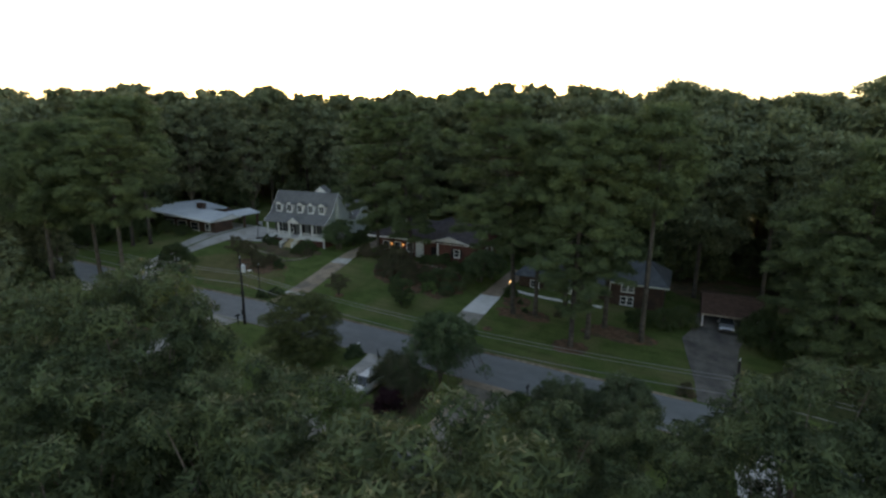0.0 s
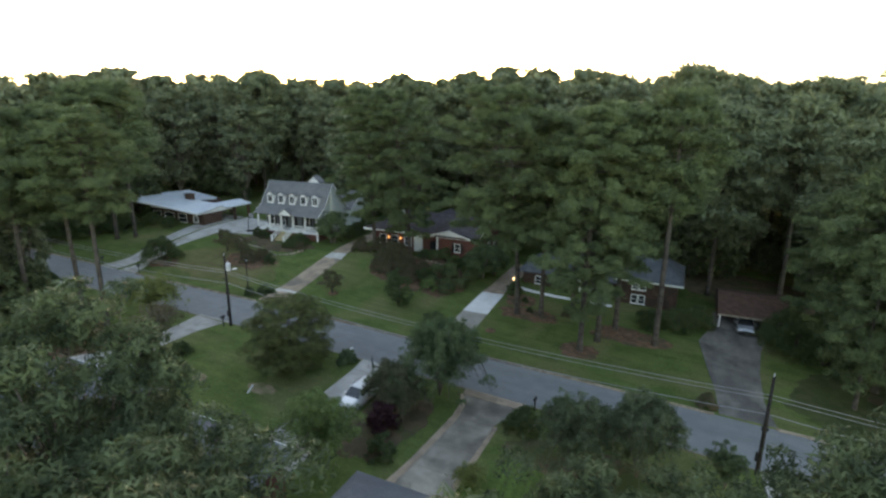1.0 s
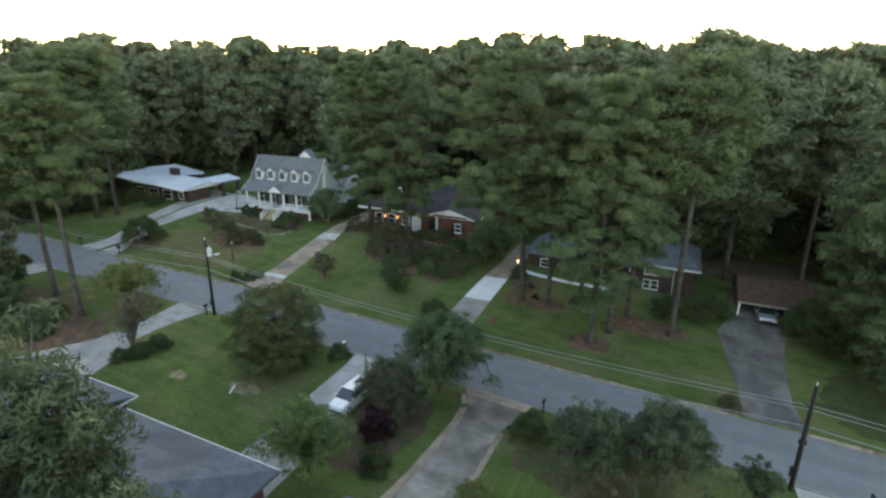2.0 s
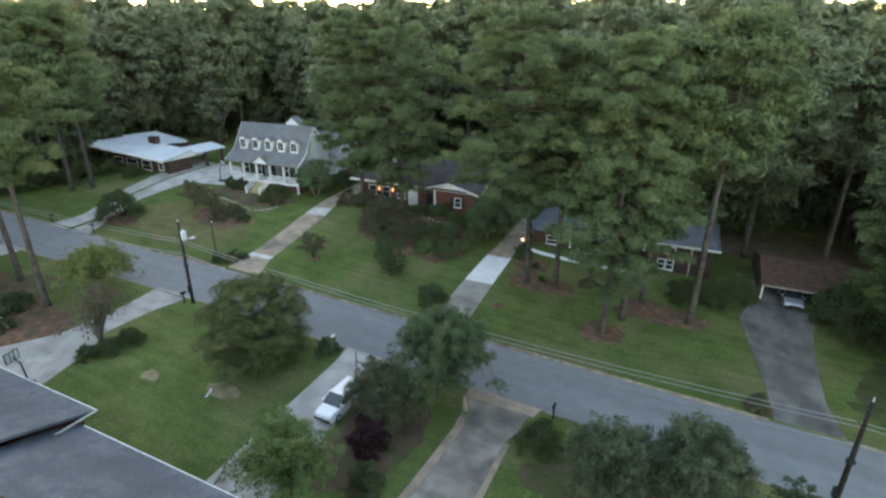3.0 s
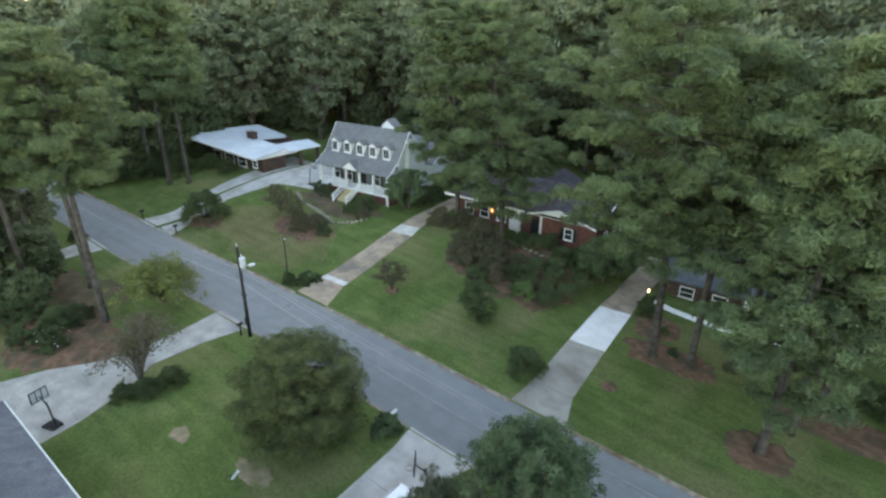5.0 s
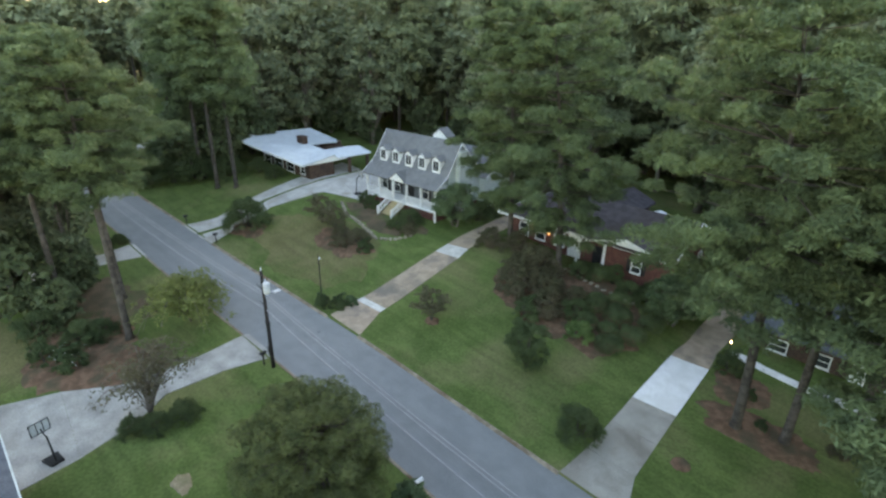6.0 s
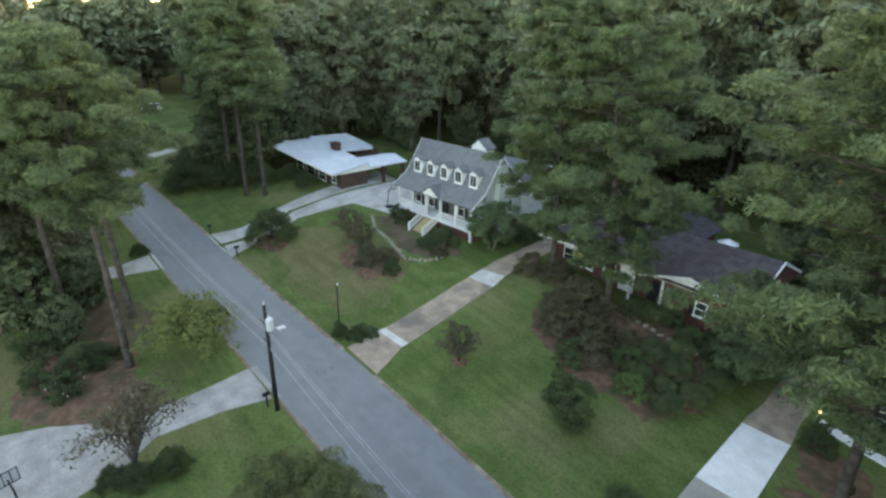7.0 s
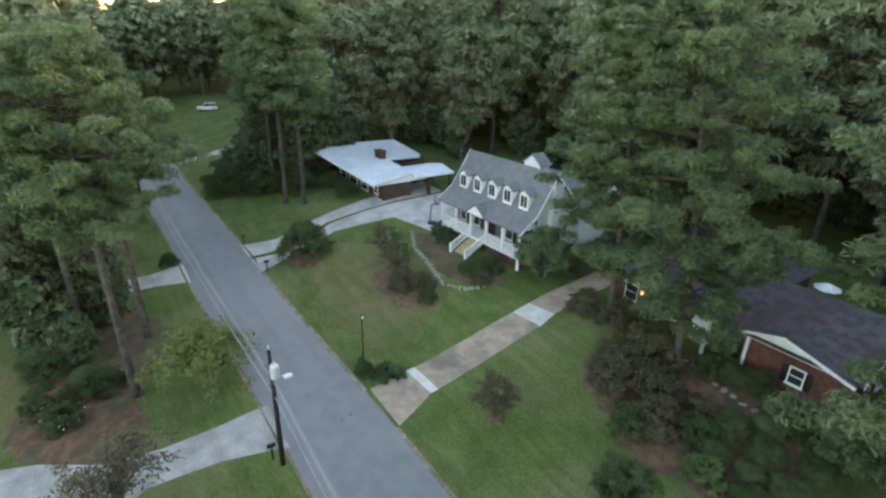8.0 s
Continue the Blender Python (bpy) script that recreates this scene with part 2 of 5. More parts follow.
# ---- helpers for shapes ----
class Shape:
    """Collects vertices and faces of one mesh."""

    def __init__(self):
        self.v, self.f = [], []

    def add(self, pts, faces):
        o = len(self.v)
        self.v += [tuple(p) for p in pts]
        self.f += [tuple(i + o for i in q) for q in faces]
        return self

    def box(self, x0, x1, y0, y1, z0, z1):
        p = [(x, y, z) for z in (z0, z1) for y in (y0, y1) for x in (x0, x1)]
        return self.add(p, [(0, 2, 3, 1), (4, 5, 7, 6), (0, 1, 5, 4), (2, 6, 7, 3), (0, 4, 6, 2), (1, 3, 7, 5)])

    def prism(self, poly, a, b, axis="y"):
        """A polygon in the plane across an axis, pushed from a to b along it."""
        k = len(poly)

        def at(u, w, s):
            return {"y": (u, s, w), "x": (s, u, w), "z": (u, w, s)}[axis]
        pts = [at(u, w, a) for u, w in poly] + [at(u, w, b) for u, w in poly]
        return self.add(pts, [tuple(range(k)), tuple(range(2 * k - 1, k - 1, -1))] + [(i, i + k, (i + 1) % k + k, (i + 1) % k) for i in range(k)])

    def tube(self, pts, radii, n=8):
        pts = [Vector(p) for p in pts]
        o, ring = len(self.v), []
        for i, p in enumerate(pts):
            d = (pts[min(i + 1, len(pts) - 1)] - pts[max(i - 1, 0)]).normalized()
            u = d.orthogonal().normalized()
            w = d.cross(u)
            for k in range(n):
                a = 2 * math.pi * k / n
                self.v.append(tuple(p + radii[i] * (u * math.cos(a) + w * math.sin(a))))
        for i in range(len(pts) - 1):
            for k in range(n):
                self.f.append((o + i * n + k, o + i * n + (k + 1) % n, o + (i + 1) * n + (k + 1) % n, o + (i + 1) * n + k))
        self.f.append(tuple(o + k for k in range(n))[::-1])
        self.f.append(tuple(o + (len(pts) - 1) * n + k for k in range(n)))
        return self

    def slab(self, quad, thick):
        """A four-cornered sheet with a thickness straight down."""
        return self.add(list(quad) + [(x, y, z - thick) for x, y, z in quad], [(0, 1, 2, 3), (7, 6, 5, 4), (0, 4, 5, 1), (1, 5, 6, 2), (2, 6, 7, 3), (3, 7, 4, 0)])

    def mesh(self, name, mat, smooth=False):
        me = bpy.data.meshes.new(name)
        me.from_pydata(self.v, [], self.f)
        me.materials.append(mat)
        if smooth:
            me.polygons.foreach_set("use_smooth", [True] * len(me.polygons))
        me.update()
        bm = bmesh.new()
        bm.from_mesh(me)
        bmesh.ops.recalc_face_normals(bm, faces=bm.faces)
        bm.to_mesh(me)
        bm.free()
        return me


def part(name, shape, mat, parent=None, label="", smooth=False):
    ob = new(name, shape.mesh(name, mat, smooth))
    if parent is not None:
        ob.parent = parent
    return tagged(ob, label)


def thing(name, m, label, category, group="", kind=""):
    ob = new(name)
    ob.matrix_basis = m
    ob.empty_display_size = 0.2
    return tagged(ob, label, category, group, kind)


# ---- the lie of the land ----
def ease(a, b, x):
    u = min(1.0, max(0.0, (x - a) / (b - a)))
    return u * u * (3 - 2 * u)


def road_z(x):
    return -0.6 - 0.036 * (max(-125.0, min(30.0, x)) + 28)


def road_y(x):
    return 47.45 - 1.1 * ease(-40, -78, x) - 0.9 * ease(-76, -112, x)


def land(x, y):
    """Height of the lawns and banks."""
    z, d = road_z(x), y - road_y(x)
    if d > 0:
        z += 0.1 + (3.1 - 2.3 * ease(-46, -24, x)) * ease(0, 20, d - 3.5) + 0.02 * min(150.0, max(0.0, d - 23.5))
        z += 1.35 * ease(64, 72, y) * ease(-41, -34, x) * (1 - ease(-29.0, -26.4, x))
    else:
        z += 0.1 - 0.04 * min(40.0, max(0.0, -d - 3.5))
    return z


def steps(a, b, s):
    k = max(1, round((b - a) / s))
    return [a + (b - a) * i / k for i in range(k)]


xs = steps(-900, -140, 60) + steps(-140, 45, 1.5) + steps(45, 800, 60) + [800]
ds = steps(-800, -60, 60) + steps(-60, -8, 2) + steps(-8, -3.7, 0.8) + [-3.7, -3.5, -3.45, 3.45, 3.5, 3.7] + steps(4.2, 45, 1.0) + steps(45, 100, 5) + steps(100, 1000, 60) + [1000]
g = Shape()
g.v = [(x, road_y(x) + d, (road_z(x) - 0.15) if abs(d) < 3.48 else land(x, road_y(x) + d) + (0.05 * noise.noise((x * 0.2, d * 0.2, 0)) if abs(d) > 5 else 0)) for x in xs for d in ds]
g.f = [(i * len(ds) + j, (i + 1) * len(ds) + j, (i + 1) * len(ds) + j + 1, i * len(ds) + j + 1) for i in range(len(xs) - 1) for j in range(len(ds) - 1)]
ground = tagged(part("ground", g, GRASS, smooth=True), "sloping suburban lawns of mown grass", "ground", kind="structure")

r = Shape()
rx, rd = steps(-185, 200, 2.5), [-3.5, -2.2, -1, 0, 1, 2.2, 3.5]
r.v = [(x, road_y(x) + d, road_z(x) + 0.06 - 0.006 * d * d) for x in rx for d in rd]
r.f = [(i * 7 + j, (i + 1) * 7 + j, (i + 1) * 7 + j + 1, i * 7 + j + 1) for i in range(len(rx) - 1) for j in range(6)]
road = tagged(part("road", r, ASPHALT, smooth=True), "worn blue-grey asphalt residential street", "road", kind="structure")


def kerb(x0, x1, side):
    s = Shape()
    pts = steps(x0, x1, 2.5) + [x1]
    prof = [(3.3, -0.12), (3.3, 0.02), (3.4, 0.05), (3.45, 0.12), (3.56, 0.13), (3.62, -0.12)]
    for x in pts:
        s.v += [(x, road_y(x) + side * d, road_z(x) + h) for d, h in prof]
    for i in range(len(pts) - 1):
        s.f += [(i * 6 + j, i * 6 + 6 + j, i * 6 + 7 + j, i * 6 + 1 + j) for j in range(5)]
    return tagged(part("kerb", s, KERB), "low stained concrete kerb beside the street", "kerb", kind="structure")


for a, b in ((-185, -80.8), (-73.2, -50.8), (-46.4, -26.1), (-21.7, 2.2), (6.9, 200)):
    kerb(a, b, 1)
for a, b in ((-185, -79), (-74, -53), (-48.4, -30), (-25.0, -18.6), (-12.6, 200)):
    kerb(a, b, -1)


def lerp_rows(rows, u):
    """rows of (left x, left y, right x, right y); u from 0 to the last row."""
    i = min(len(rows) - 2, int(u))
    f = u - i
    return [p + (q - p) * f for p, q in zip(rows[i], rows[i + 1])]


def drive_z(x, y):
    d = abs(y - road_y(x)) - 3.3
    low = road_z(x) + 0.03
    return low + (land(x, y) + 0.05 - low) * ease(-0.1, 0.2, d)


def driveway(rows, mats, slab=3.0, label="", gap=0.005):
    """A paved way of slabs between two edges. mats: the material of each stretch between two rows."""
    top = tagged(new("driveway"), label, "driveway", kind="structure")
    for i in range(len(rows) - 1):
        a, b = rows[i], rows[i + 1]
        long = math.hypot((a[0] + a[2] - b[0] - b[2]) / 2, (a[1] + a[3] - b[1] - b[3]) / 2)
        k = max(1, round(long / slab))
        for j in range(k):
            s = Shape()
            n, m = 4, 5
            for p in range(n + 1):
                u = i + (j + gap + (1 - 2 * gap) * p / n) / k
                lx, ly, qx, qy = lerp_rows(rows, u if u < len(rows) - 1 else len(rows) - 1.0001)
                for q in range(m + 1):
                    x, y = lx + (qx - lx) * q / m, ly + (qy - ly) * q / m
                    s.v.append((x, y, drive_z(x, y)))
            s.f = [(p * (m + 1) + q, p * (m + 1) + q + 1, (p + 1) * (m + 1) + q + 1, (p + 1) * (m + 1) + q) for p in range(n) for q in range(m)]
            edge = list(range(m + 1)) + [(m + 1) * p + m for p in range(1, n + 1)] + [(m + 1) * n + q for q in range(m - 1, -1, -1)] + [(m + 1) * p for p in range(n - 1, 0, -1)]
            o = len(s.v)
            s.v += [(s.v[e][0], s.v[e][1], s.v[e][2] - 0.12) for e in edge]
            s.f += [(edge[e], o + e, o + (e + 1) % len(edge), edge[(e + 1) % len(edge)]) for e in range(len(edge))]
            part("concrete_slab", s, mats[min(i, len(mats) - 1)], top)
    return top


# streetward end first: left edge, right edge as seen walking in
driveway([(-26.1, 51.0, -21.7, 51.0), (-25.9, 54, -22.6, 54), (-26.0, 60.6, -22.9, 60.9), (-26.0, 67.4, -23.1, 67.8), (-26.1, 71.0, -23.4, 70.8), (-26.5, 82, -23.0, 82)], [WORN_CONCRETE, WORN_CONCRETE, NEW_CONCRETE, TAN_CONCRETE, TAN_CONCRETE], 3.4, "grey and pale concrete driveway with one new white stretch")
driveway([(-50.8, 51.0, -46.4, 51.0), (-51.0, 54.2, -47.8, 54.4), (-50.9, 54.9, -47.8, 55.1), (-50.7, 64.6, -47.8, 65.0), (-50.7, 66.4, -48.2, 67.0), (-51.3, 76.5, -48.9, 76.5), (-51.6, 86, -48.9, 86)], [TAN_CONCRETE, BAND_CONCRETE, TAN_CONCRETE, BAND_CONCRETE, TAN_CONCRETE], 3.2, "long tan concrete driveway with pale bands, beside the lawn", 0.004)
driveway([(-80.8, 49.6, -77.4, 49.6), (-80.0, 53.5, -77.2, 53.3), (-81.4, 59.4, -79.3, 59.6), (-81.4, 66.6, -78.4, 66.6), (-83.5, 76, -78.6, 76)], [CONCRETE], 3.2, "curved pale concrete driveway up to the white-roofed house")
driveway([(-76.6, 49.6, -73.2, 49.8), (-76.2, 53.3, -74.4, 52.4), (-78.6, 59.7, -76.4, 59.3), (-77.9, 66.6, -74.0, 66.0), (-77.9, 71, -67.6, 67.6), (-77.9, 76, -70.0, 76)], [CONCRETE], 3.2, "curved pale concrete driveway up to the porch house")
driveway([(2.6, 51.0, 7.0, 51.0), (2.4, 55, 6.4, 55), (1.6, 60.4, 6.5, 60.4), (0.9, 65.6, 7.0, 65.6), (1.9, 69, 7.8, 69), (2.6, 76, 8.2, 76)], [GREY_DRIVE], 6, "old grey driveway leading to a carport", 0.003)
driveway([(-48.5, 44.2, -53.0, 44.2), (-49.6, 40.4, -52.7, 40.6), (-50.0, 36.3, -52.7, 37.4), (-48.6, 34.0, -53.3, 34.3), (-47.7, 30.4, -55.5, 31), (-47.2, 24, -57.5, 26)], [PATCHY_CONCRETE], 3.0, "pale mottled concrete driveway with a wide parking end", 0.0015)
driveway([(8.7, 44.2, 5.1, 44.2), (8.5, 42, 5.2, 42), (8.5, 36, 5.3, 36), (8.5, 26, 5.3, 26)], [CONCRETE], 3.0, "pale concrete driveway mouth beside the utility pole")
driveway([(-24.6, 44.2, -29.9, 44.2), (-25.4, 42, -29.6, 42), (-25.3, 34, -29.6, 34), (-25.3, 24, -29.5, 24)], [CONCRETE], 3.0, "straight pale concrete driveway beside a lawn")
driveway([(-13.5, 42.95, -18.25, 42.95), (-13.75, 41.1, -17.5, 41.4), (-14.3, 39.8, -17.3, 39.5), (-14.4, 36, -17.6, 36), (-14.5, 33, -17.9, 33), (-14.7, 29, -18.5, 29), (-14.8, 26, -18.9, 26)], [OLD_ASPHALT], 5, "dark stained driveway with pale concrete edges", 0.003)
driveway([(-18.5, 44.2, -18.4, 43.0), (-15.5, 44.2, -15.5, 42.98), (-12.8, 44.2, -13.2, 43.0)], [TAN_CONCRETE], 2.0, "pale concrete gutter strip at the dark driveway mouth", 0.003)

driveway([(-18.27, 42.95, -18.6, 42.95), (-17.52, 41.4, -18.02, 41.5), (-17.32, 39.5, -17.9, 39.5), (-17.62, 36, -18.2, 36), (-17.92, 33, -18.5, 33), (-18.52, 29, -19.15, 29), (-18.92, 26, -19.55, 26)], [TAN_CONCRETE], 4, "pale tan concrete edge of the dark driveway", 0.003)
driveway([(-13.88, 39.8, -14.28, 39.8), (-13.97, 36, -14.38, 36), (-14.05, 33, -14.48, 33), (-14.25, 29, -14.68, 29), (-14.35, 26, -14.78, 26)], [TAN_CONCRETE], 4, "pale tan concrete edge of the dark driveway", 0.003)

driveway([(-74.3, 43.2, -78.8, 43.2), (-75.2, 40, -78.0, 40), (-75.6, 34, -78.4, 34), (-74.0, 26, -80.0, 26)], [CONCRETE], 3.4, "pale concrete driveway across the street")
driveway([(-123.0, 49.2, -119.0, 49.2), (-122.2, 53, -119.4, 53), (-121.8, 60, -119.2, 60)], [CONCRETE], 3.4, "pale concrete driveway far down the street")


def bed(name, x, y, rx_, ry_, mat, label, seed=1, lift=0.05):
    """A low heap of litter or straw with an uneven edge, lying on the lawn."""
    s, n, m = Shape(), 56, 5
    for j in range(m + 1):
        for k in range(n):
            a = 2 * math.pi * k / n
            w = 1 + 0.32 * noise.noise((math.cos(a) * 1.3 + seed * 7, math.sin(a) * 1.3, seed)) + 0.2 * noise.noise((math.cos(a) * 5, math.sin(a) * 5, seed * 3))
            u = j / m
            px, py = x + rx_ * w * u * math.cos(a), y + ry_ * w * u * math.sin(a)
            s.v.append((px, py, land(px, py) + (lift + 0.06 if u < 1 else -0.04)))
    s.f = [(j * n + k, j * n + (k + 1) % n, (j + 1) * n + (k + 1) % n, (j + 1) * n + k) for j in range(m) for k in range(n)]
    return tagged(part(name, s, mat, smooth=True), label, "mulch bed", kind="structure")


# ---- foliage ----
def leaves(puffs, count, size, rng, outward=0.8, up=0.35, long=1.6, wide=0.75, radial=0.0, shell=0.6, loose=0.45, reach=1.08):
    """Pointed leaves or needle tufts on the skins of many puffs: three points each. radial: how far they point out of the puff."""
    P, R = np.array([p[:3] for p in puffs]), np.array([p[3:6] for p in puffs])
    share = R[:, 0] ** 2
    i = rng.choice(len(puffs), count, p=share / share.sum())
    d = rng.normal(size=(count, 3))
    d /= np.linalg.norm(d, axis=1)[:, None]
    d[:, 2] = np.where(d[:, 2] < -0.4, -d[:, 2], d[:, 2])
    c = P[i] + R[i] * d * rng.uniform(shell, reach, (count, 1))
    nrm = outward * d + loose * rng.normal(size=(count, 3)) + np.array([0, 0, up])
    nrm /= np.linalg.norm(nrm, axis=1)[:, None]
    t = np.cross(nrm, rng.normal(size=(count, 3)))
    t /= np.linalg.norm(t, axis=1)[:, None]
    if radial:
        t = t * (1 - radial) + radial * (d + np.array([0, 0, 0.5]))
        t /= np.linalg.norm(t, axis=1)[:, None]
    b = np.cross(nrm, t)
    b /= np.linalg.norm(b, axis=1)[:, None]
    s = size * rng.uniform(0.6, 1.4, (count, 1))
    foot = c - t * s * long * 0.5
    v = np.stack([foot - b * s * wide * 0.5, foot + b * s * wide * 0.5, c + t * s * long * 0.5], axis=1)
    return v.reshape(-1, 3)


def leaf_mesh(name, v, mat):
    me = bpy.data.meshes.new(name)
    n = len(v) // 3
    me.vertices.add(3 * n)
    me.vertices.foreach_set("co", v.astype(np.float32).ravel())
    me.loops.add(3 * n)
    me.loops.foreach_set("vertex_index", np.arange(3 * n, dtype=np.int32))
    me.polygons.add(n)
    me.polygons.foreach_set("loop_start", np.arange(0, 3 * n, 3, dtype=np.int32))
    me.materials.append(mat)
    me.update(calc_edges=True)
    me.validate()
    return me


def pine_frame(h, radius, start, rng, whorls=26, shift=(0.0, 0.0), pad=1.0, droop=0.0, jag=(0.45, 1.1)):
    """Trunk and limbs of a tall pine as a Shape, and the flat pads of its rounded crown; shift leans the crown to one side."""
    s, puffs = Shape(), []
    bend = rng.normal(size=2) * 0.012 * h + np.array(shift)
    base = 0.0095 * h + 0.04

    def axis(u):
        return (bend[0] * u ** 1.6, bend[1] * u ** 1.6, h * u)
    us = [0, 0.02, 0.1, 0.25, 0.45, 0.65, 0.85, 0.95]
    s.tube([axis(u) for u in us], [base * 1.5, base * 1.15, base, base * 0.92, base * 0.78, base * 0.55, base * 0.25, 0.02], 9)
    turn = rng.uniform(0, 6.3)
    for k in range(whorls):
        f = (k + rng.uniform(-0.3, 0.3)) / (whorls - 1)
        u = start + (0.95 - start) * min(1.0, max(0.0, f))
        dome = math.sqrt(max(0.03, 1 - (max(0.0, f - 0.38) / 0.66) ** 2))
        reach = radius * (0.5 + 0.5 * min(1.0, max(0.0, f) / 0.3)) * dome
        x0, y0, z0 = axis(u)
        turn += 1.1
        n = 4 if f > 0.12 else 2
        for q in range(n):
            a = turn + 2 * math.pi * q / n + rng.uniform(-0.5, 0.5)
            L = reach * rng.uniform(*jag)
            rise = L * (rng.uniform(-0.16, 0.12) - droop * (1 - f) + 0.5 * max(0, f - 0.4))
            ca, sa = math.cos(a), math.sin(a)
            tip = (x0 + L * ca, y0 + L * sa, z0 + rise)
            mid = (x0 + 0.5 * L * ca, y0 + 0.5 * L * sa, z0 + 0.35 * rise)
            s.tube([(x0, y0, z0), mid, tip], [0.02 + 0.009 * L, 0.015 + 0.005 * L, 0.012], 4)
            big = pad * rng.uniform(0.85, 1.4) * (0.75 + 0.25 * dome)
            puffs.append((*tip, big, big, big * 0.68))
            for w in np.arange(0.88, 0.34, -1.2 * pad / max(2.0, L)):
                r_ = pad * rng.uniform(0.6, 1.1)
                side = rng.uniform(0.5, 1.35) * (1 if rng.uniform() < 0.5 else -1)
                d = w * L - 0.25 * abs(side)
                puffs.append((x0 + d * ca - side * sa, y0 + d * sa + side * ca, z0 + rise * w * w + rng.uniform(-0.15, 0.45), r_, r_, r_ * 0.68))
    for k in range(4):
        x0, y0, z0 = axis(0.95)
        puffs.append((x0 + rng.normal() * 0.13 * radius, y0 + rng.normal() * 0.13 * radius, z0 + rng.uniform(-0.6, 0.5), pad * 1.2, pad * 1.2, pad * 0.9))
    return s, puffs


def broad_frame(h, radius, rng, low=0.25, lumps=70, squash=1.0, stems=1, dome=False, lump=1.0):
    """Trunk, limbs and leaf puffs of a round-headed tree or a large shrub."""
    s, puffs = Shape(), []
    base = 0.014 * h + 0.04
    mid = h * (low + 1) / 2
    half = h * (1 - low) / 2 * squash
    for k in range(stems):
        a = 2 * math.pi * k / stems + 0.4
        o = 0.0 if stems == 1 else 0.15
        s.tube([(o * math.cos(a), o * math.sin(a), 0), (2 * o * math.cos(a), 2 * o * math.sin(a), h * low), ((0.1 + 4 * o) * math.cos(a), 4 * o * math.sin(a), h * 0.7)], [base * 1.3, base, base * 0.4], 8)
    for k in range(int(lumps * 1.5)):
        d = rng.normal(size=3)
        d /= np.linalg.norm(d)
        if dome:
            d[2] = 2.0 * abs(d[2]) ** 1.3 - 1.0
        f = rng.uniform(0.45, 1.0) ** 0.5
        wob = 1 + 0.42 * noise.noise((d[0] * 1.6 + h, d[1] * 1.6, d[2] * 1.6 + radius)) + 0.2 * noise.noise((d[0] * 4 + h, d[1] * 4, d[2] * 4))
        c = (radius * 0.86 * f * wob * d[0], radius * 0.86 * f * wob * d[1], mid + half * 0.88 * f * wob * d[2])
        r_ = radius * rng.uniform(0.13, 0.25) * lump
        puffs.append((*c, r_, r_, r_ * 0.72))
        if k % 6 == 0:
            s.tube([(0, 0, h * low * 0.9), (c[0] * 0.5, c[1] * 0.5, h * low + (c[2] - h * low) * 0.6), c], [base * 0.36, base * 0.2, 0.02], 4)
    return s, puffs


def vase_frame(h, radius, rng, stems=34, arch=0.55, low=0.3):
    """Many stems that fan out of one foot and arch over at their ends, with the leaf puffs strung along them."""
    s, puffs = Shape(), []
    for k in range(stems):
        a = rng.uniform(0, 2 * math.pi)
        out, top = radius * rng.uniform(0.25, 1.0) ** 0.7, h * rng.uniform(0.72, 1.0)
        top *= 1.0 - 0.28 * (out / radius) ** 2
        drop = arch * out * rng.uniform(0.6, 1.1)
        wob = rng.normal(size=2) * 0.12 * radius
        pts = []
        for u in np.linspace(0, 1, 9):
            r_ = out * u ** 1.5
            z_ = top * (1 - (1 - min(1.0, u / 0.78)) ** 1.7) - drop * max(0.0, (u - 0.72) / 0.28) ** 1.6
            pts.append((r_ * math.cos(a) + wob[0] * u * u, r_ * math.sin(a) + wob[1] * u * u, max(0.15, z_)))
        s.tube(pts, [0.05 - 0.0045 * q for q in range(9)], 4)
        for q in range(2, 8):
            for _ in range(2):
                w = rng.uniform()
                c = [pts[q][j] * (1 - w) + pts[q + 1][j] * w + rng.normal() * 0.07 * radius for j in range(3)]
                if c[2] > low * h * rng.uniform(0.3, 1.2):
                    r_ = radius * rng.uniform(0.07, 0.14)
                    puffs.append((*c, r_, r_, r_ * 0.9))
    return s, puffs


def mound_frame(h, radius, rng):
    """A clipped shrub: one smooth mound with slight bulges, on a few short stems."""
    s = Shape()
    for k in range(3):
        a = 2.1 * k
        s.tube([(0.1 * math.cos(a), 0.1 * math.sin(a), 0), (0.4 * radius * math.cos(a), 0.4 * radius * math.sin(a), 0.5 * h)], [0.04, 0.02], 5)
    puffs = [(0, 0, 0.42 * h, 0.94 * radius, 0.94 * radius, 0.56 * h)]
    for k in range(12):
        a, u = rng.uniform(0, 2 * math.pi), rng.uniform(0.35, 0.8)
        puffs.append((u * radius * math.cos(a), u * radius * math.sin(a), h * (0.42 + 0.45 * (1 - u * u) ** 0.5), 0.3 * radius, 0.3 * radius, 0.2 * h))
    return s, puffs


PROTO = {}


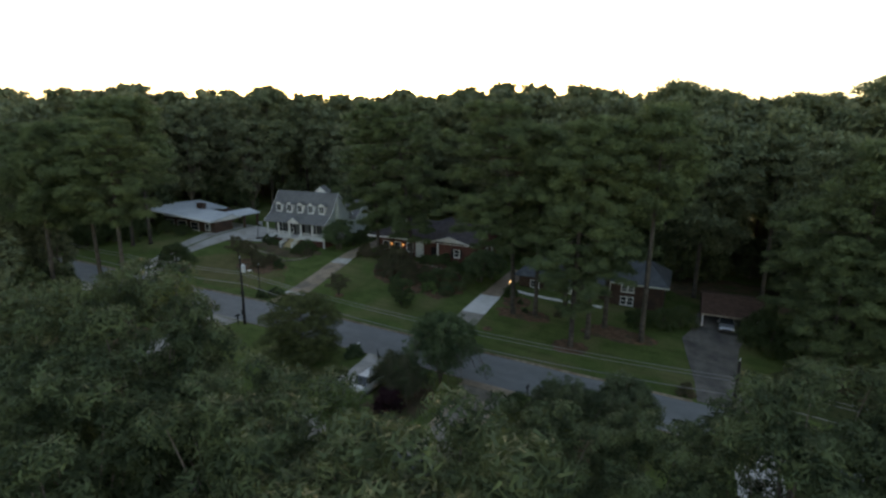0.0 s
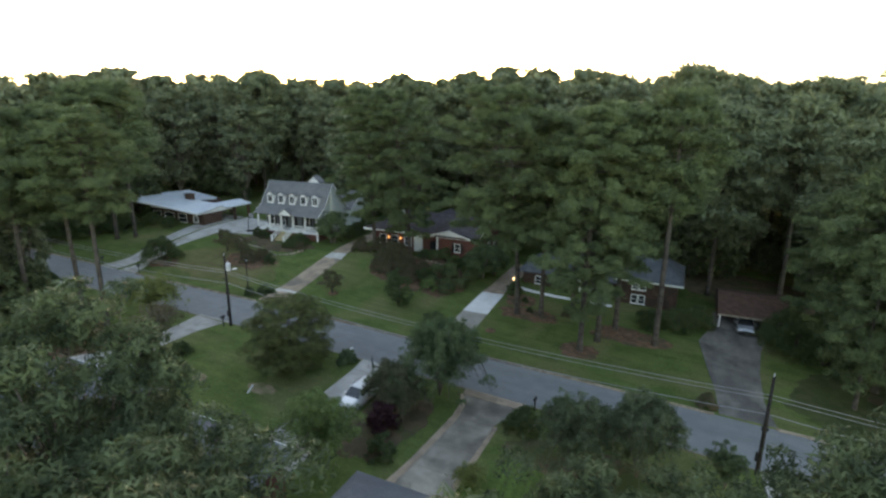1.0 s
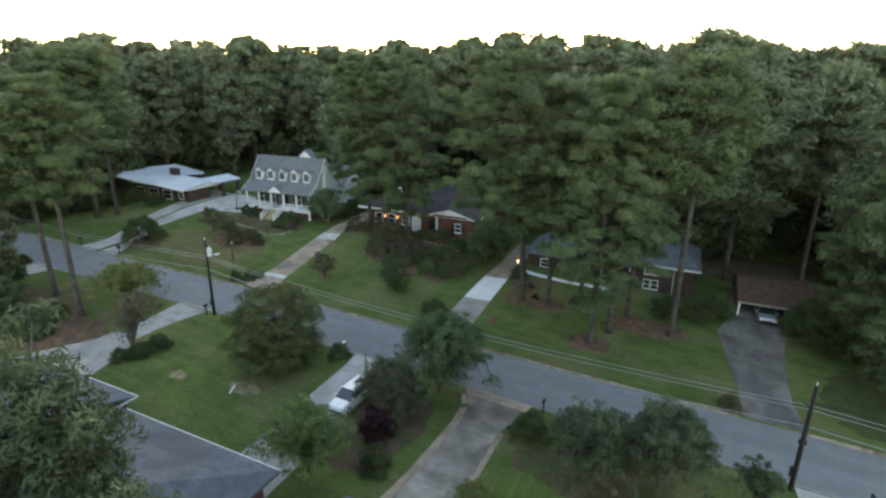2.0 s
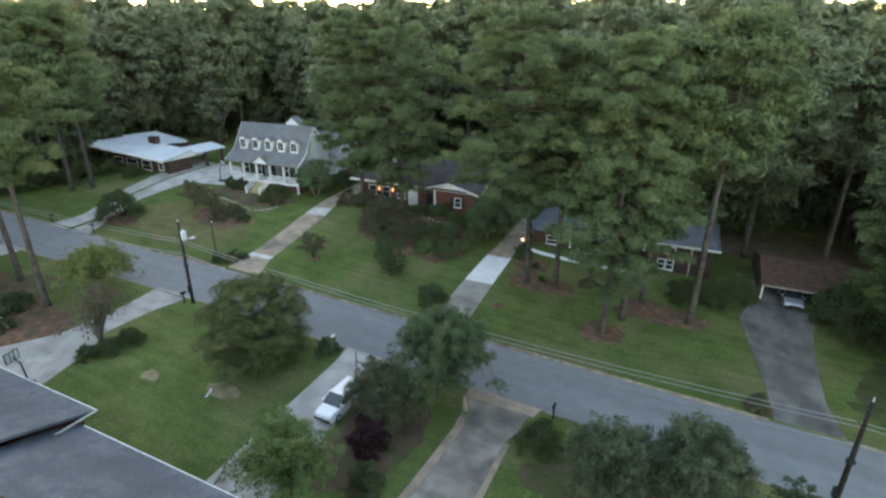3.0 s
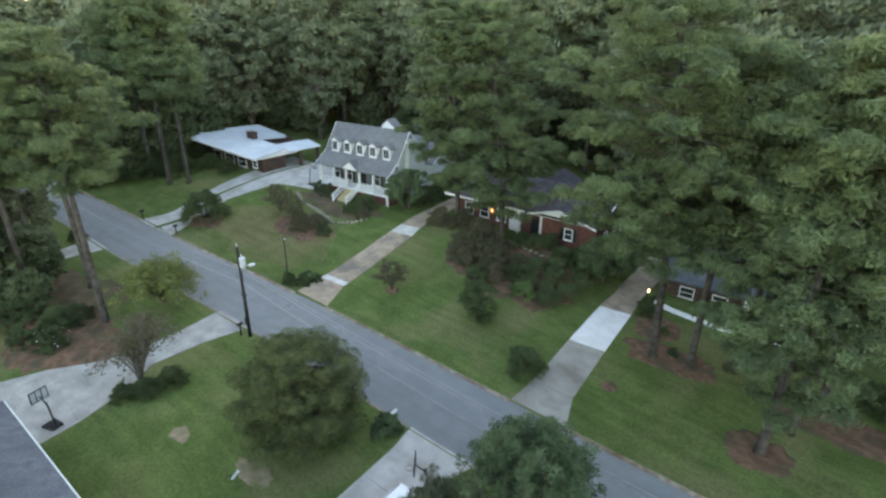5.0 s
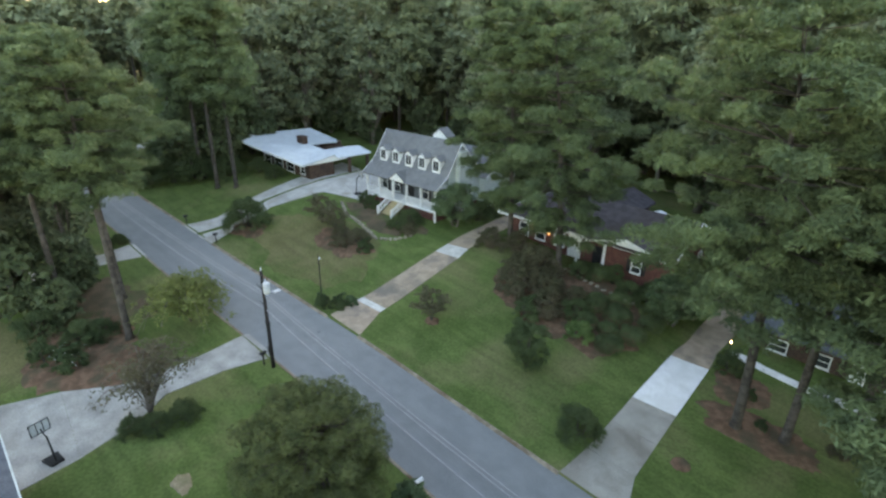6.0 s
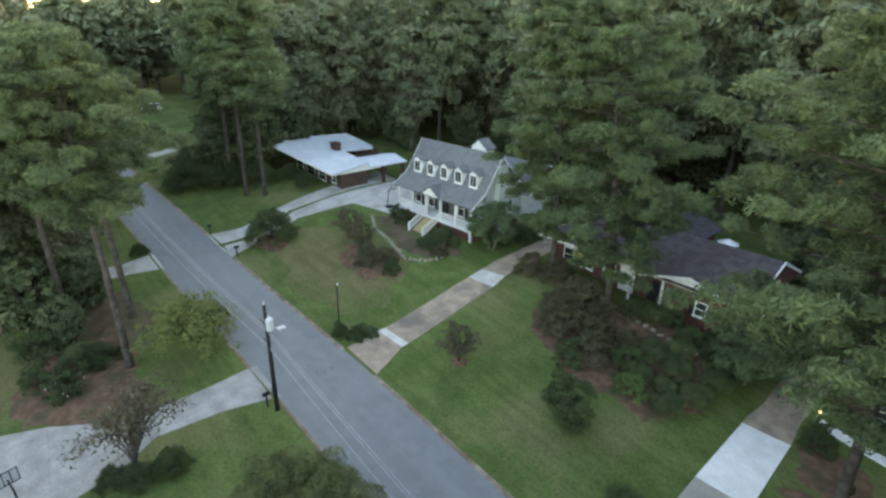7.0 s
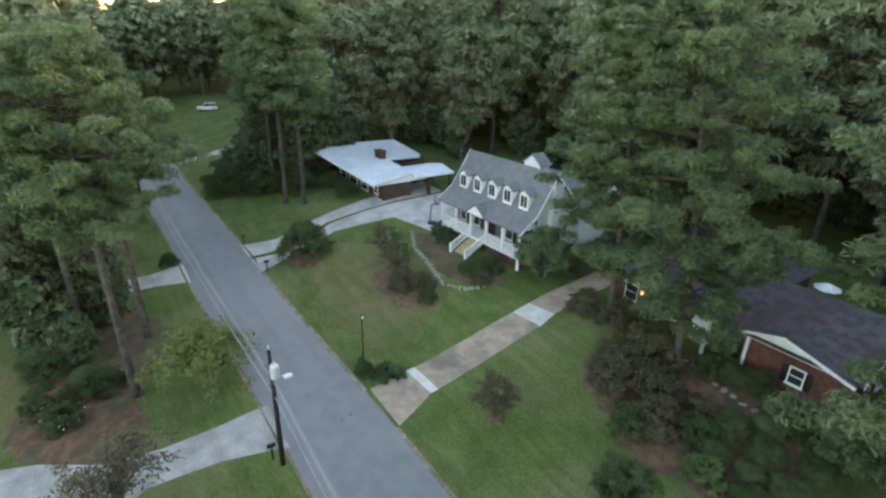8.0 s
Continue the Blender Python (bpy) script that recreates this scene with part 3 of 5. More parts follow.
def tree(name, key, x, y, turn=0.0, size=1.0, label="", category="tree", group="", tilt=(0, 0)):
    """A tree or shrub as a thing of trunk and crown; alike ones share their meshes."""
    if key not in PROTO:
        seed, frame_of, args, mat, bark, count, leaf, look_ = KINDS[key]
        rng = np.random.default_rng(seed)
        s, puffs = frame_of(*args[0], rng=rng, **args[1])
        PROTO[key] = (s.mesh("trunk", bark, True), leaf_mesh("crown", leaves(puffs, count, leaf, rng, **look_), mat))
    ob = thing(name, pose(x, y, land(x, y) - 0.08, tilt[0], tilt[1], turn) @ Matrix.Scale(size, 4), label, category, group)
    for nm, me in zip(("trunk", "crown"), PROTO[key]):
        c = new(nm, me)
        c.parent = ob
    return ob


NEEDLES = dict(up=0.1, long=1.8, wide=0.46, radial=0.25, shell=0.48, reach=1.24, outward=0.65, loose=0.6)
LAYERED = dict(up=0.1, long=1.8, wide=0.46, radial=0.25, shell=0.8, loose=0.3)
CLIP = dict(up=0.1, long=1.3, wide=0.8, shell=0.92, loose=0.3)
LEAF = dict(up=0.15, long=1.7, wide=0.8, shell=0.5, reach=1.2, outward=0.65, loose=0.55)
SPRAY = dict(up=0.15, long=2.1, wide=0.65)
SHOOT = dict(up=0.1, long=2.6, wide=0.55, radial=0.45, loose=0.35)
OAKY = dict(up=0.1, long=2.3, wide=0.62, loose=0.4, radial=0.25)
FLAT = dict(up=0.7, long=1.6, wide=0.8)
KINDS = {
    "pine_g": (44, pine_frame, ((26.5, 8.8, 0.34), dict(whorls=23, shift=(-2.0, -3.2), pad=0.72)), PINE, BARK, 130000, 0.175, NEEDLES),
    "pine_h": (45, pine_frame, ((26, 8.0, 0.18), dict(whorls=23, shift=(-1.6, -2.6), droop=0.1, pad=0.72)), PINE, BARK, 90000, 0.21, NEEDLES),
    "pine_i": (48, pine_frame, ((26, 6.0, 0.24), dict(whorls=20, shift=(0.4, -2.6), droop=0.1, pad=0.72)), PINE, BARK, 80000, 0.21, NEEDLES),
    "pine_a": (11, pine_frame, ((26, 6.4, 0.3), dict(whorls=18, droop=0.1)), PINE, BARK, 36000, 0.29, NEEDLES),
    "pine_b": (12, pine_frame, ((26, 5.4, 0.42), dict(whorls=15)), PINE, BARK, 26000, 0.28, NEEDLES),
    "pine_c": (13, pine_frame, ((26, 7.0, 0.25), dict(whorls=20)), PINE, BARK, 34000, 0.31, NEEDLES),
    "pine_f": (20, pine_frame, ((26, 6.1, 0.2), dict(whorls=22, droop=0.2, pad=0.72)), PINE, BARK, 100000, 0.19, NEEDLES),
    "pine_k": (51, pine_frame, ((26, 6.3, 0.2), dict(whorls=20, droop=0.2)), PINE, BARK, 36000, 0.29, NEEDLES),
    "pine_j": (52, pine_frame, ((26, 5.2, 0.5), dict(whorls=15, shift=(-0.6, -1.2))), PINE, BARK, 56000, 0.21, NEEDLES),
    "pine_e": (19, pine_frame, ((26, 6.2, 0.52), dict(whorls=16, shift=(0.9, -0.6), pad=0.72)), PINE, BARK, 92000, 0.175, NEEDLES),
    "pine_d": (14, pine_frame, ((26, 4.4, 0.55), dict(whorls=13)), PINE, BARK, 19000, 0.28, NEEDLES),
    "wood_pine_a": (15, pine_frame, ((26, 6.2, 0.3), dict(whorls=20, pad=1.25)), WOOD_PINE, BARK, 10500, 0.58, NEEDLES),
    "wood_pine_b": (16, pine_frame, ((26, 5.2, 0.45), dict(whorls=16, pad=1.2)), WOOD_PINE, BARK, 9000, 0.56, NEEDLES),
    "wood_oak_a": (21, broad_frame, ((25, 6.5), dict(low=0.12, lumps=110)), OAK, PALE_BARK, 14000, 0.45, LEAF),
    "wood_oak_b": (22, broad_frame, ((25, 5.0), dict(low=0.08, lumps=100)), OAK, PALE_BARK, 13000, 0.44, LEAF),
    "understorey": (24, broad_frame, ((9, 4.0), dict(low=0.0, lumps=80, stems=2)), UNDER, PALE_BARK, 4300, 0.5, LEAF),
    "oak_near": (23, broad_frame, ((20, 5.6), dict(low=0.3, lumps=190, lump=0.8)), OAK_DARK, PALE_BARK, 66000, 0.128, OAKY),
    "oak_near_b": (26, broad_frame, ((20, 4.4), dict(low=0.26, lumps=185, lump=0.88)), OAK_DARK, PALE_BARK, 60000, 0.124, OAKY),
    "cedar": (31, pine_frame, ((6.9, 4.2, 0.03), dict(whorls=22, pad=0.66, jag=(0.75, 1.02))), CEDAR, BARK, 90000, 0.1, LAYERED),
    "myrtle": (32, vase_frame, ((7.0, 3.6), dict(stems=120, low=0.0, arch=0.85)), MYRTLE, PALE_BARK, 66000, 0.1, SHOOT),
    "small_green": (33, broad_frame, ((4.0, 2.2), dict(low=0.1, lumps=70, stems=2)), MYRTLE, PALE_BARK, 16000, 0.1, LEAF),
    "spray_green": (47, vase_frame, ((5.6, 3.3), dict(stems=56, low=0.1, arch=0.45)), SPRAYGREEN, PALE_BARK, 24000, 0.105, SPRAY),
    "lime": (34, vase_frame, ((4.0, 3.5), dict(stems=46, low=0.35, arch=0.5)), LIME, PALE_BARK, 9000, 0.15, FLAT),
    "bare": (35, vase_frame, ((5.2, 3.0), dict(stems=30, low=0.4, arch=0.25)), BROWNISH, PALE_BARK, 2300, 0.13, LEAF),
    "crape": (43, vase_frame, ((4.4, 2.8), dict(stems=56, low=0.05, arch=0.7)), CRAPE, PALE_BARK, 25000, 0.09, SHOOT),
    "crape_tall": (46, vase_frame, ((7.0, 3.6), dict(stems=84, low=0.08, arch=0.75)), GREY_GREEN, PALE_BARK, 36000, 0.105, SHOOT),
    "shrub": (36, broad_frame, ((1.6, 1.1), dict(dome=True, low=0.0, lumps=40, stems=3)), BUSH, BARK, 3600, 0.1, LEAF),
    "clipped": (49, mound_frame, ((1.4, 1.2), {}), BOXWOOD, BARK, 11000, 0.055, CLIP),
    "big_shrub": (37, broad_frame, ((3.2, 2.4), dict(dome=True, low=0.0, lumps=80, stems=3)), BUSH, BARK, 8000, 0.112, LEAF),
    "purple": (38, broad_frame, ((3.0, 1.9), dict(dome=True, low=0.05, lumps=60, stems=3)), PURPLE, BARK, 8000, 0.14, LEAF),
    "brown_shrub": (39, broad_frame, ((1.8, 1.4), dict(dome=True, low=0.0, lumps=46, stems=3)), BROWNISH, BARK, 5600, 0.085, LEAF),
    "bright_shrub": (50, broad_frame, ((1.5, 1.25), dict(dome=True, low=0.0, lumps=34, stems=3)), SPRAYGREEN, BARK, 3000, 0.15, LEAF),
    "lime_shrub": (40, broad_frame, ((1.3, 1.1), dict(dome=True, low=0.0, lumps=36, stems=3)), MYRTLE, BARK, 3000, 0.14, LEAF),
    "wispy": (53, vase_frame, ((3.5, 1.7), dict(stems=40, low=0.05, arch=0.2)), MYRTLE, PALE_BARK, 9000, 0.085, SHOOT),
    "slim": (41, broad_frame, ((4.4, 1.75), dict(low=0.03, lumps=60)), BUSH, BARK, 12000, 0.09, LEAF),
    "thin_tree": (42, broad_frame, ((3.4, 1.6), dict(low=0.2, lumps=44)), BROWNISH, BARK, 2600, 0.12, LEAF),
}

# pines that stand among the houses
for x, y, key, sz, trn in ((-59.0, 36.7, "pine_e", 0.93, 0), (-66.3, 38.4, "pine_j", 0.92, 70), (-68.5, 34.0, "pine_j", 0.9, 130),
                           (-38.4, 69.2, "pine_h", 0.95, 0), (-45.6, 70.8, "pine_i", 0.95, -15), (-19.6, 62.8, "pine_g", 1.03, 0), (-16.8, 63.6, "pine_b", 0.95, 40),
                           (-10.7, 56.9, "pine_f", 1.0, 300), (-9.4, 60.2, "pine_b", 1.0, 90), (-8.0, 64.0, "pine_a", 1.0, 150), (-13.6, 66.5, "pine_a", 0.9, 45),
                           (-3.5, 62.0, "pine_d", 1.06, 10), (-86.8, 59.6, "pine_b", 0.98, 220), (-89.2, 57.9, "pine_d", 1.0, 80), (-94.5, 57.9, "pine_b", 0.98, 310),
                           (11.0, 86.0, "wood_pine_b", 1.05, 30), (16.0, 61.7, "pine_k", 0.95, 250), (15.0, 74.0, "wood_pine_a", 0.95, 120), (22.0, 66.0, "wood_pine_a", 0.95, 10), (19.5, 56.0, "pine_k", 0.8, 100), (25.5, 60.0, "wood_pine_a", 0.95, 190), (12.5, 67.0, "pine_k", 0.7, 20), (13.6, 57.5, "pine_k", 0.62, 200), (2.0, 82.5, "wood_pine_a", 1.0, 77)):
    tree("pine_tree", key, x, y, trn, sz, "tall pine with bare trunk and tufted green crown", "tree", "tall pines")

# ---- woods: the first rows tree by tree ----
def free(x, y):
    """Where woods may stand."""
    if x < -178:
        return True
    if y > 86:
        return not (-90 < x < -66 and y < 97) and not (-50 < x < -28 and y < 96) and not (-2 < x < 14 and y < 90)
    if x < -100:
        return (y > 66 or y < 36) and not (-175 < x < -120 and 50 < y < 75)
    return False


rng_w = np.random.default_rng(5)
near_woods, far_woods = [], []
for gx in np.arange(-290, 85, 9.5):
    for gy in np.arange(-1, 240, 9.5):
        x, y = gx + rng_w.uniform(-3.5, 3.5), gy + rng_w.uniform(-3.5, 3.5)
        if free(x, y) and (y < 176 or x < -150) and not ((x < -200 or y > 135) and (gx + gy) % 19 > 9):
            tall = rng_w.uniform(0.97, 1.06) * (1.135 if x > -22 else 1.05 if x > -45 else 0.985 if x > -110 else 0.95 if x > -190 else 1.02)
            (near_woods if y < 104 and -105 < x < 60 else far_woods).append((x, y, rng_w.integers(0, 6), rng_w.uniform(0, 360), tall))
for x, y, k, trn, sz in near_woods:
    tree("woodland_tree", ("wood_pine_a", "wood_pine_b", "wood_oak_a", "wood_oak_b", "wood_pine_a", "wood_oak_a")[k], x, y, trn, sz * 1.03, "tall dark green tree at the edge of the woods", "tree", "woodland trees")

for gx in np.arange(-104, 34, 6.0):
    x, y = gx + rng_w.uniform(-2, 2), 88 + rng_w.uniform(-1, 5)
    if free(x, y + 1):
        tree("understorey_tree", "understorey", x, y, rng_w.uniform(0, 360), rng_w.uniform(0.6, 1.15), "low leafy tree at the edge of the woods", "tree", "understorey trees")
    elif -90 < x < -66:
        tree("understorey_tree", "understorey", x, 98.5, rng_w.uniform(0, 360), rng_w.uniform(0.6, 1.0), "low leafy tree at the edge of the woods", "tree", "understorey trees")

for gx in np.arange(-66, -36, 4.5):
    tree("understorey_tree", "understorey", gx + rng_w.uniform(-1.5, 1.5), 109 + rng_w.uniform(-2.5, 2.5), rng_w.uniform(0, 360), rng_w.uniform(1.0, 1.3), "low leafy tree inside the woods", "tree", "understorey trees")

for gx in np.arange(-34, 34, 5.0):
    tree("understorey_tree", "understorey", gx + rng_w.uniform(-1.5, 1.5), 98.5 + rng_w.uniform(-1.5, 2.5), rng_w.uniform(0, 360), rng_w.uniform(0.7, 1.1), "low leafy tree inside the edge of the woods", "tree", "understorey trees")


def woods(rows, name, label):
    protos = []
    for k in range(6):
        rng = np.random.default_rng(60 + k)
        s, puffs = pine_frame(27, 6.0, 0.35, rng, 16) if k % 2 else broad_frame(26, 6.5, rng, 0.08, 80)
        protos.append((leaves(puffs, 1500, 1.2, rng, up=0.3, long=1.3, wide=0.9, reach=1.2, loose=0.6), leaves(puffs, 1800, 1.04, rng, up=0.3, long=1.4, wide=0.85, reach=1.25, loose=0.6)))
    rng = np.random.default_rng(77)
    s, puffs = broad_frame(11, 6.0, rng, 0.0, 60)
    protos.append((leaves(puffs, 350, 1.6, rng, up=0.3, long=1.3, wide=0.9), leaves(puffs, 1000, 0.95, rng, up=0.3, long=1.3, wide=0.9)))
    out, trunks = [], Shape()
    rows = list(rows) + [(x + 4.5, y + 3.0, 6, trn, 0.9) for x, y, k, trn, sz in rows if 64 < y < 128 and -165 < x < 60]
    for x, y, k, trn, sz in rows:
        a = radians(trn)
        m = np.array([[math.cos(a), -math.sin(a), 0], [math.sin(a), math.cos(a), 0], [0, 0, 1]]) * sz
        o = np.array([x, y, land(x, y)])
        out.append(protos[k][1 if y < 124 and -200 < x < 40 else 0] @ m.T + o)
        trunks.tube([o, o + np.array([0, 0, 14.0])], [0.35, 0.25], 5)
    top = tagged(new(name), label, "woods", kind="stuff")
    ob = new("crowns", leaf_mesh("crowns", np.concatenate(out), WOODS))
    ob.parent = top
    part("trunks", trunks, BARK, top)


woods(far_woods, "far_woods", "dense dark green pine and hardwood forest")

# ---- building parts ----
def gable_roof(x0, x1, y0, y1, eave, ridge, along="x", thick=0.18, at=None):
    """Two slabs meeting at a ridge; the ridge runs along x or y, at a given place across."""
    s = Shape()
    if along == "x":
        m = (y0 + y1) / 2 if at is None else at
        s.slab([(x0, y0, eave), (x1, y0, eave), (x1, m, ridge), (x0, m, ridge)], thick)
        s.slab([(x0, m, ridge), (x1, m, ridge), (x1, y1, eave), (x0, y1, eave)], thick)
    else:
        m = (x0 + x1) / 2 if at is None else at
        s.slab([(x0, y0, eave), (m, y0, ridge), (m, y1, ridge), (x0, y1, eave)], thick)
        s.slab([(m, y0, ridge), (x1, y0, eave), (x1, y1, eave), (m, y1, ridge)], thick)
    return s


def hip_roof(x0, x1, y0, y1, eave, ridge, inset, inset_b=None, thick=0.2):
    """A hipped roof with its ridge along x."""
    m, b = (y0 + y1) / 2, inset if inset_b is None else inset_b
    top = [(x0, y0, eave), (x1, y0, eave), (x1, y1, eave), (x0, y1, eave), (x0 + inset, m, ridge), (x1 - b, m, ridge)]
    low = [(x, y, z - thick) for x, y, z in top[:4]]
    return Shape().add(top + low, [(0, 1, 5, 4), (1, 2, 5), (2, 3, 4, 5), (3, 0, 4), (9, 8, 7, 6), (0, 6, 7, 1), (1, 7, 8, 2), (2, 8, 9, 3), (3, 9, 6, 0)])


def gable_wall(a, b, low, eave, ridge, at, thick, along, mid=None):
    """A wall with a pointed top; a to b across, standing at one place along."""
    m = (a + b) / 2 if mid is None else mid
    return Shape().prism([(a, low), (b, low), (b, eave), (m, ridge), (a, eave)], at, at + thick, axis=along)


def window(parent, x, y, z, w, h, face="-y", shutters=None, lit=False, name="window", grid=True):
    """Frame, sill, two sashes of panes; face: the way it looks. x, y, z: middle of its foot."""
    fx, fy = {"-y": (0, -1), "+x": (1, 0), "-x": (-1, 0), "+y": (0, 1)}[face]
    turn = {"-y": 0, "+x": 90, "+y": 180, "-x": -90}[face]
    win = new(name)
    win.parent = parent
    win.matrix_basis = pose(x, y, z, 0, 0, turn)
    f = Shape()
    t = 0.09
    f.box(-w / 2, -w / 2 + t, -0.05, 0.04, 0, h).box(w / 2 - t, w / 2, -0.05, 0.04, 0, h)
    f.box(-w / 2 + t, w / 2 - t, -0.05, 0.04, h - t, h).box(-w / 2 + t, w / 2 - t, -0.05, 0.04, 0, t)
    f.box(-w / 2 + t, w / 2 - t, -0.035, 0.04, h / 2 - 0.03, h / 2 + 0.03)
    part("window_frame", f, WHITE, win)
    part("window_sill", Shape().box(-w / 2 - 0.06, w / 2 + 0.06, -0.1, 0.02, -0.06, 0), WHITE, win)
    for k in range(2):
        part("pane", Shape().box(-w / 2 + t, w / 2 - t, 0.0, 0.02, t if k == 0 else h / 2 + 0.03, h / 2 - 0.03 if k == 0 else h - t), LIT if lit else GLASS, win)
    if shutters:
        for sx in (-1, 1):
            part("shutter", Shape().box(*sorted((sx * (w / 2 + 0.02), sx * (w / 2 + 0.4))), -0.06, 0.0, 0, h), shutters, win)
    return win


def railing(parent, x0, y0, x1, y1, z, high=0.9):
    """Top and bottom rails and upright balusters between two points."""
    L = math.hypot(x1 - x0, y1 - y0)
    ux, uy = (x1 - x0) / L, (y1 - y0) / L
    s = Shape()
    s.tube([(x0, y0, z + high), (x1, y1, z + high)], [0.06, 0.06], 4)
    s.tube([(x0, y0, z + 0.12), (x1, y1, z + 0.12)], [0.04, 0.04], 4)
    for k in range(1, int(L / 0.16)):
        x, y = x0 + ux * k * 0.16, y0 + uy * k * 0.16
        s.box(x - 0.02, x + 0.02, y - 0.02, y + 0.02, z + 0.12, z + high)
    return part("railing", s, WHITE, parent, "white painted railing")


# ---- the grey-roofed house with a porch and five dormers ----
cape = thing("porch_house", pose(-61.5, 69.0, 0, 0, 0, 3), "pale sided house with grey roof, five dormers and porch", "house")
FL, GR = 4.95, 2.4
part("foundation", Shape().box(-6.0, 6.0, 0.15, 8.0, GR, FL - 0.25), BRICK, cape, "brick foundation")
part("wall", Shape().box(-6.1, 6.1, 2.1, 8.1, FL - 0.25, 7.9), SIDING, cape)
for sx in (-6.1, 5.95):
    part("gable_wall", gable_wall(2.1, 8.1, 7.9, 8.6, 12.3, sx, 0.15, "x", 4.05), SIDING, cape)
part("porch_floor", Shape().box(-6.25, 6.15, -0.2, 2.1, FL - 0.22, FL), WHITE, cape, "white porch floor edge")
for px in (-6.0, -3.6, -1.2, 1.2, 3.6, 5.9):
    foot = FL if px < 5 else 2.6
    part("porch_post", Shape().box(px - 0.11, px + 0.11, -0.11, 0.11, foot, 7.55).box(px - 0.16, px + 0.16, -0.16, 0.16, 7.35, 7.5), WHITE, cape)
part("porch_post", Shape().box(5.79, 6.01, 1.85, 2.07, FL, 7.55), WHITE, cape)
part("porch_beam", Shape().box(-6.15, 6.05, -0.14, 0.14, 7.5, 7.75).box(5.79, 6.02, 0.14, 2.1, 7.5, 7.75), WHITE, cape)
for a, b in ((-6.0, -3.6), (-3.6, -1.2), (1.2, 3.6), (3.6, 5.9)):
    railing(cape, a + 0.11, 0, b - 0.11, 0, FL)
railing(cape, 5.9, 0.11, 5.9, 1.85, FL)
st = Shape()
for k in range(8):
    st.box(-1.05, 1.05, -0.15 - 0.3 * (k + 1), -0.15 - 0.3 * k, FL - 0.2 - 0.17 * (k + 1) - 0.05, FL - 0.17 * (k + 1))
stairs = part("stairs", st, STEP_WOOD, cape, "yellowish wooden porch steps")
for sx in (-1.2, 1.2):
    s = Shape()
    s.tube([(sx, -0.1, FL + 0.9), (sx, -2.6, FL - 0.45)], [0.07, 0.07], 4).tube([(sx, -0.1, FL + 0.1), (sx, -2.6, FL - 1.25)], [0.05, 0.05], 4)
    for k in range(1, 15):
        u = k / 15
        s.box(sx - 0.02, sx + 0.02, -0.1 - 2.5 * u - 0.02, -0.1 - 2.5 * u + 0.02, FL + 0.1 - 1.35 * u, FL + 0.9 - 1.35 * u)
    s.box(sx - 0.1, sx + 0.1, -2.7, -2.5, FL - 1.9, FL - 0.3)
    part("stair_railing", s, WHITE, cape)
# roof: shallow over the porch, steep above
part("porch_roof", Shape().slab([(-6.5, -0.45, 7.6), (6.45, -0.45, 7.6), (6.45, 1.6, 9.0), (-6.5, 1.6, 9.0)], 0.15), SHINGLE, cape, "grey asphalt shingle porch roof")
part("front_roof", Shape().slab([(-6.5, 1.6, 9.0), (6.45, 1.6, 9.0), (6.45, 4.05, 12.6), (-6.5, 4.05, 12.6)], 0.18), SHINGLE, cape, "grey asphalt shingle roof")
part("back_roof", Shape().slab([(-6.5, 4.05, 12.6), (6.45, 4.05, 12.6), (6.45, 8.7, 7.9), (-6.5, 8.7, 7.9)], 0.18), SHINGLE, cape, "grey asphalt shingle roof")
for sx in (-6.55, 6.46):
    part("rake_board", Shape().prism([(-0.45, 7.4), (-0.45, 7.6), (1.6, 9.02), (4.05, 12.62), (8.7, 7.9), (8.7, 7.65), (4.05, 12.3), (1.6, 8.75)], sx, sx + 0.06, "x"), WHITE, cape)
for k in range(5):
    dx = -4.6 + 2.28 * k
    dm = new("dormer")
    dm.parent = cape
    dm.matrix_basis = pose(dx, 0, 0)
    part("dormer_wall", Shape().prism([(-0.6, 9.0), (0.6, 9.0), (0.6, 10.55), (0, 10.95), (-0.6, 10.55)], 1.62, 3.2), WHITE, dm)
    part("dormer_roof", gable_roof(-0.78, 0.78, 1.5, 3.7, 10.5, 11.08, "y", 0.08), SHINGLE, dm)
    for sx in (-1, 1):
        part("dormer_pane", Shape().box(*sorted((sx * 0.05, sx * 0.4)), 1.58, 1.64, 9.3, 10.4), GLASS, dm)
part("entry_gable", gable_wall(-1.3, 1.3, 7.55, 7.65, 8.6, -0.5, 0.12, "y"), WHITE, cape, "white gable over the steps")
part("entry_roof", gable_roof(-1.5, 1.5, -0.62, 1.3, 7.6, 8.75, "y", 0.1), SHINGLE, cape)
# Thin sheet before the siding; its dark colour stands for shade in the porch.
part("porch_wall", Shape().box(-6.0, 6.0, 2.0, 2.09, FL, 7.5), SLATE, cape, "wall inside the porch, coloured dark for the porch shade")
door = part("door", Shape().box(-0.5, 0.5, 1.94, 2.0, FL, FL + 2.1), DARK, cape, "dark front door")
for wx in (-4.8, -2.5, 2.5, 4.8):
    window(cape, wx, 1.98, FL + 0.25, 1.15, 2.0, shutters=BLACK)
for wy in (3.6, 6.2):
    window(cape, 6.12, wy, FL + 0.8, 0.9, 1.5, "+x")
window(cape, 6.12, 4.05, 9.3, 0.9, 1.4, "+x")
part("chimney", Shape().box(6.12, 6.75, 3.4, 4.7, GR, 11.4).box(6.05, 6.82, 3.3, 4.8, 11.4, 11.55), SIDING, cape, "pale chimney")
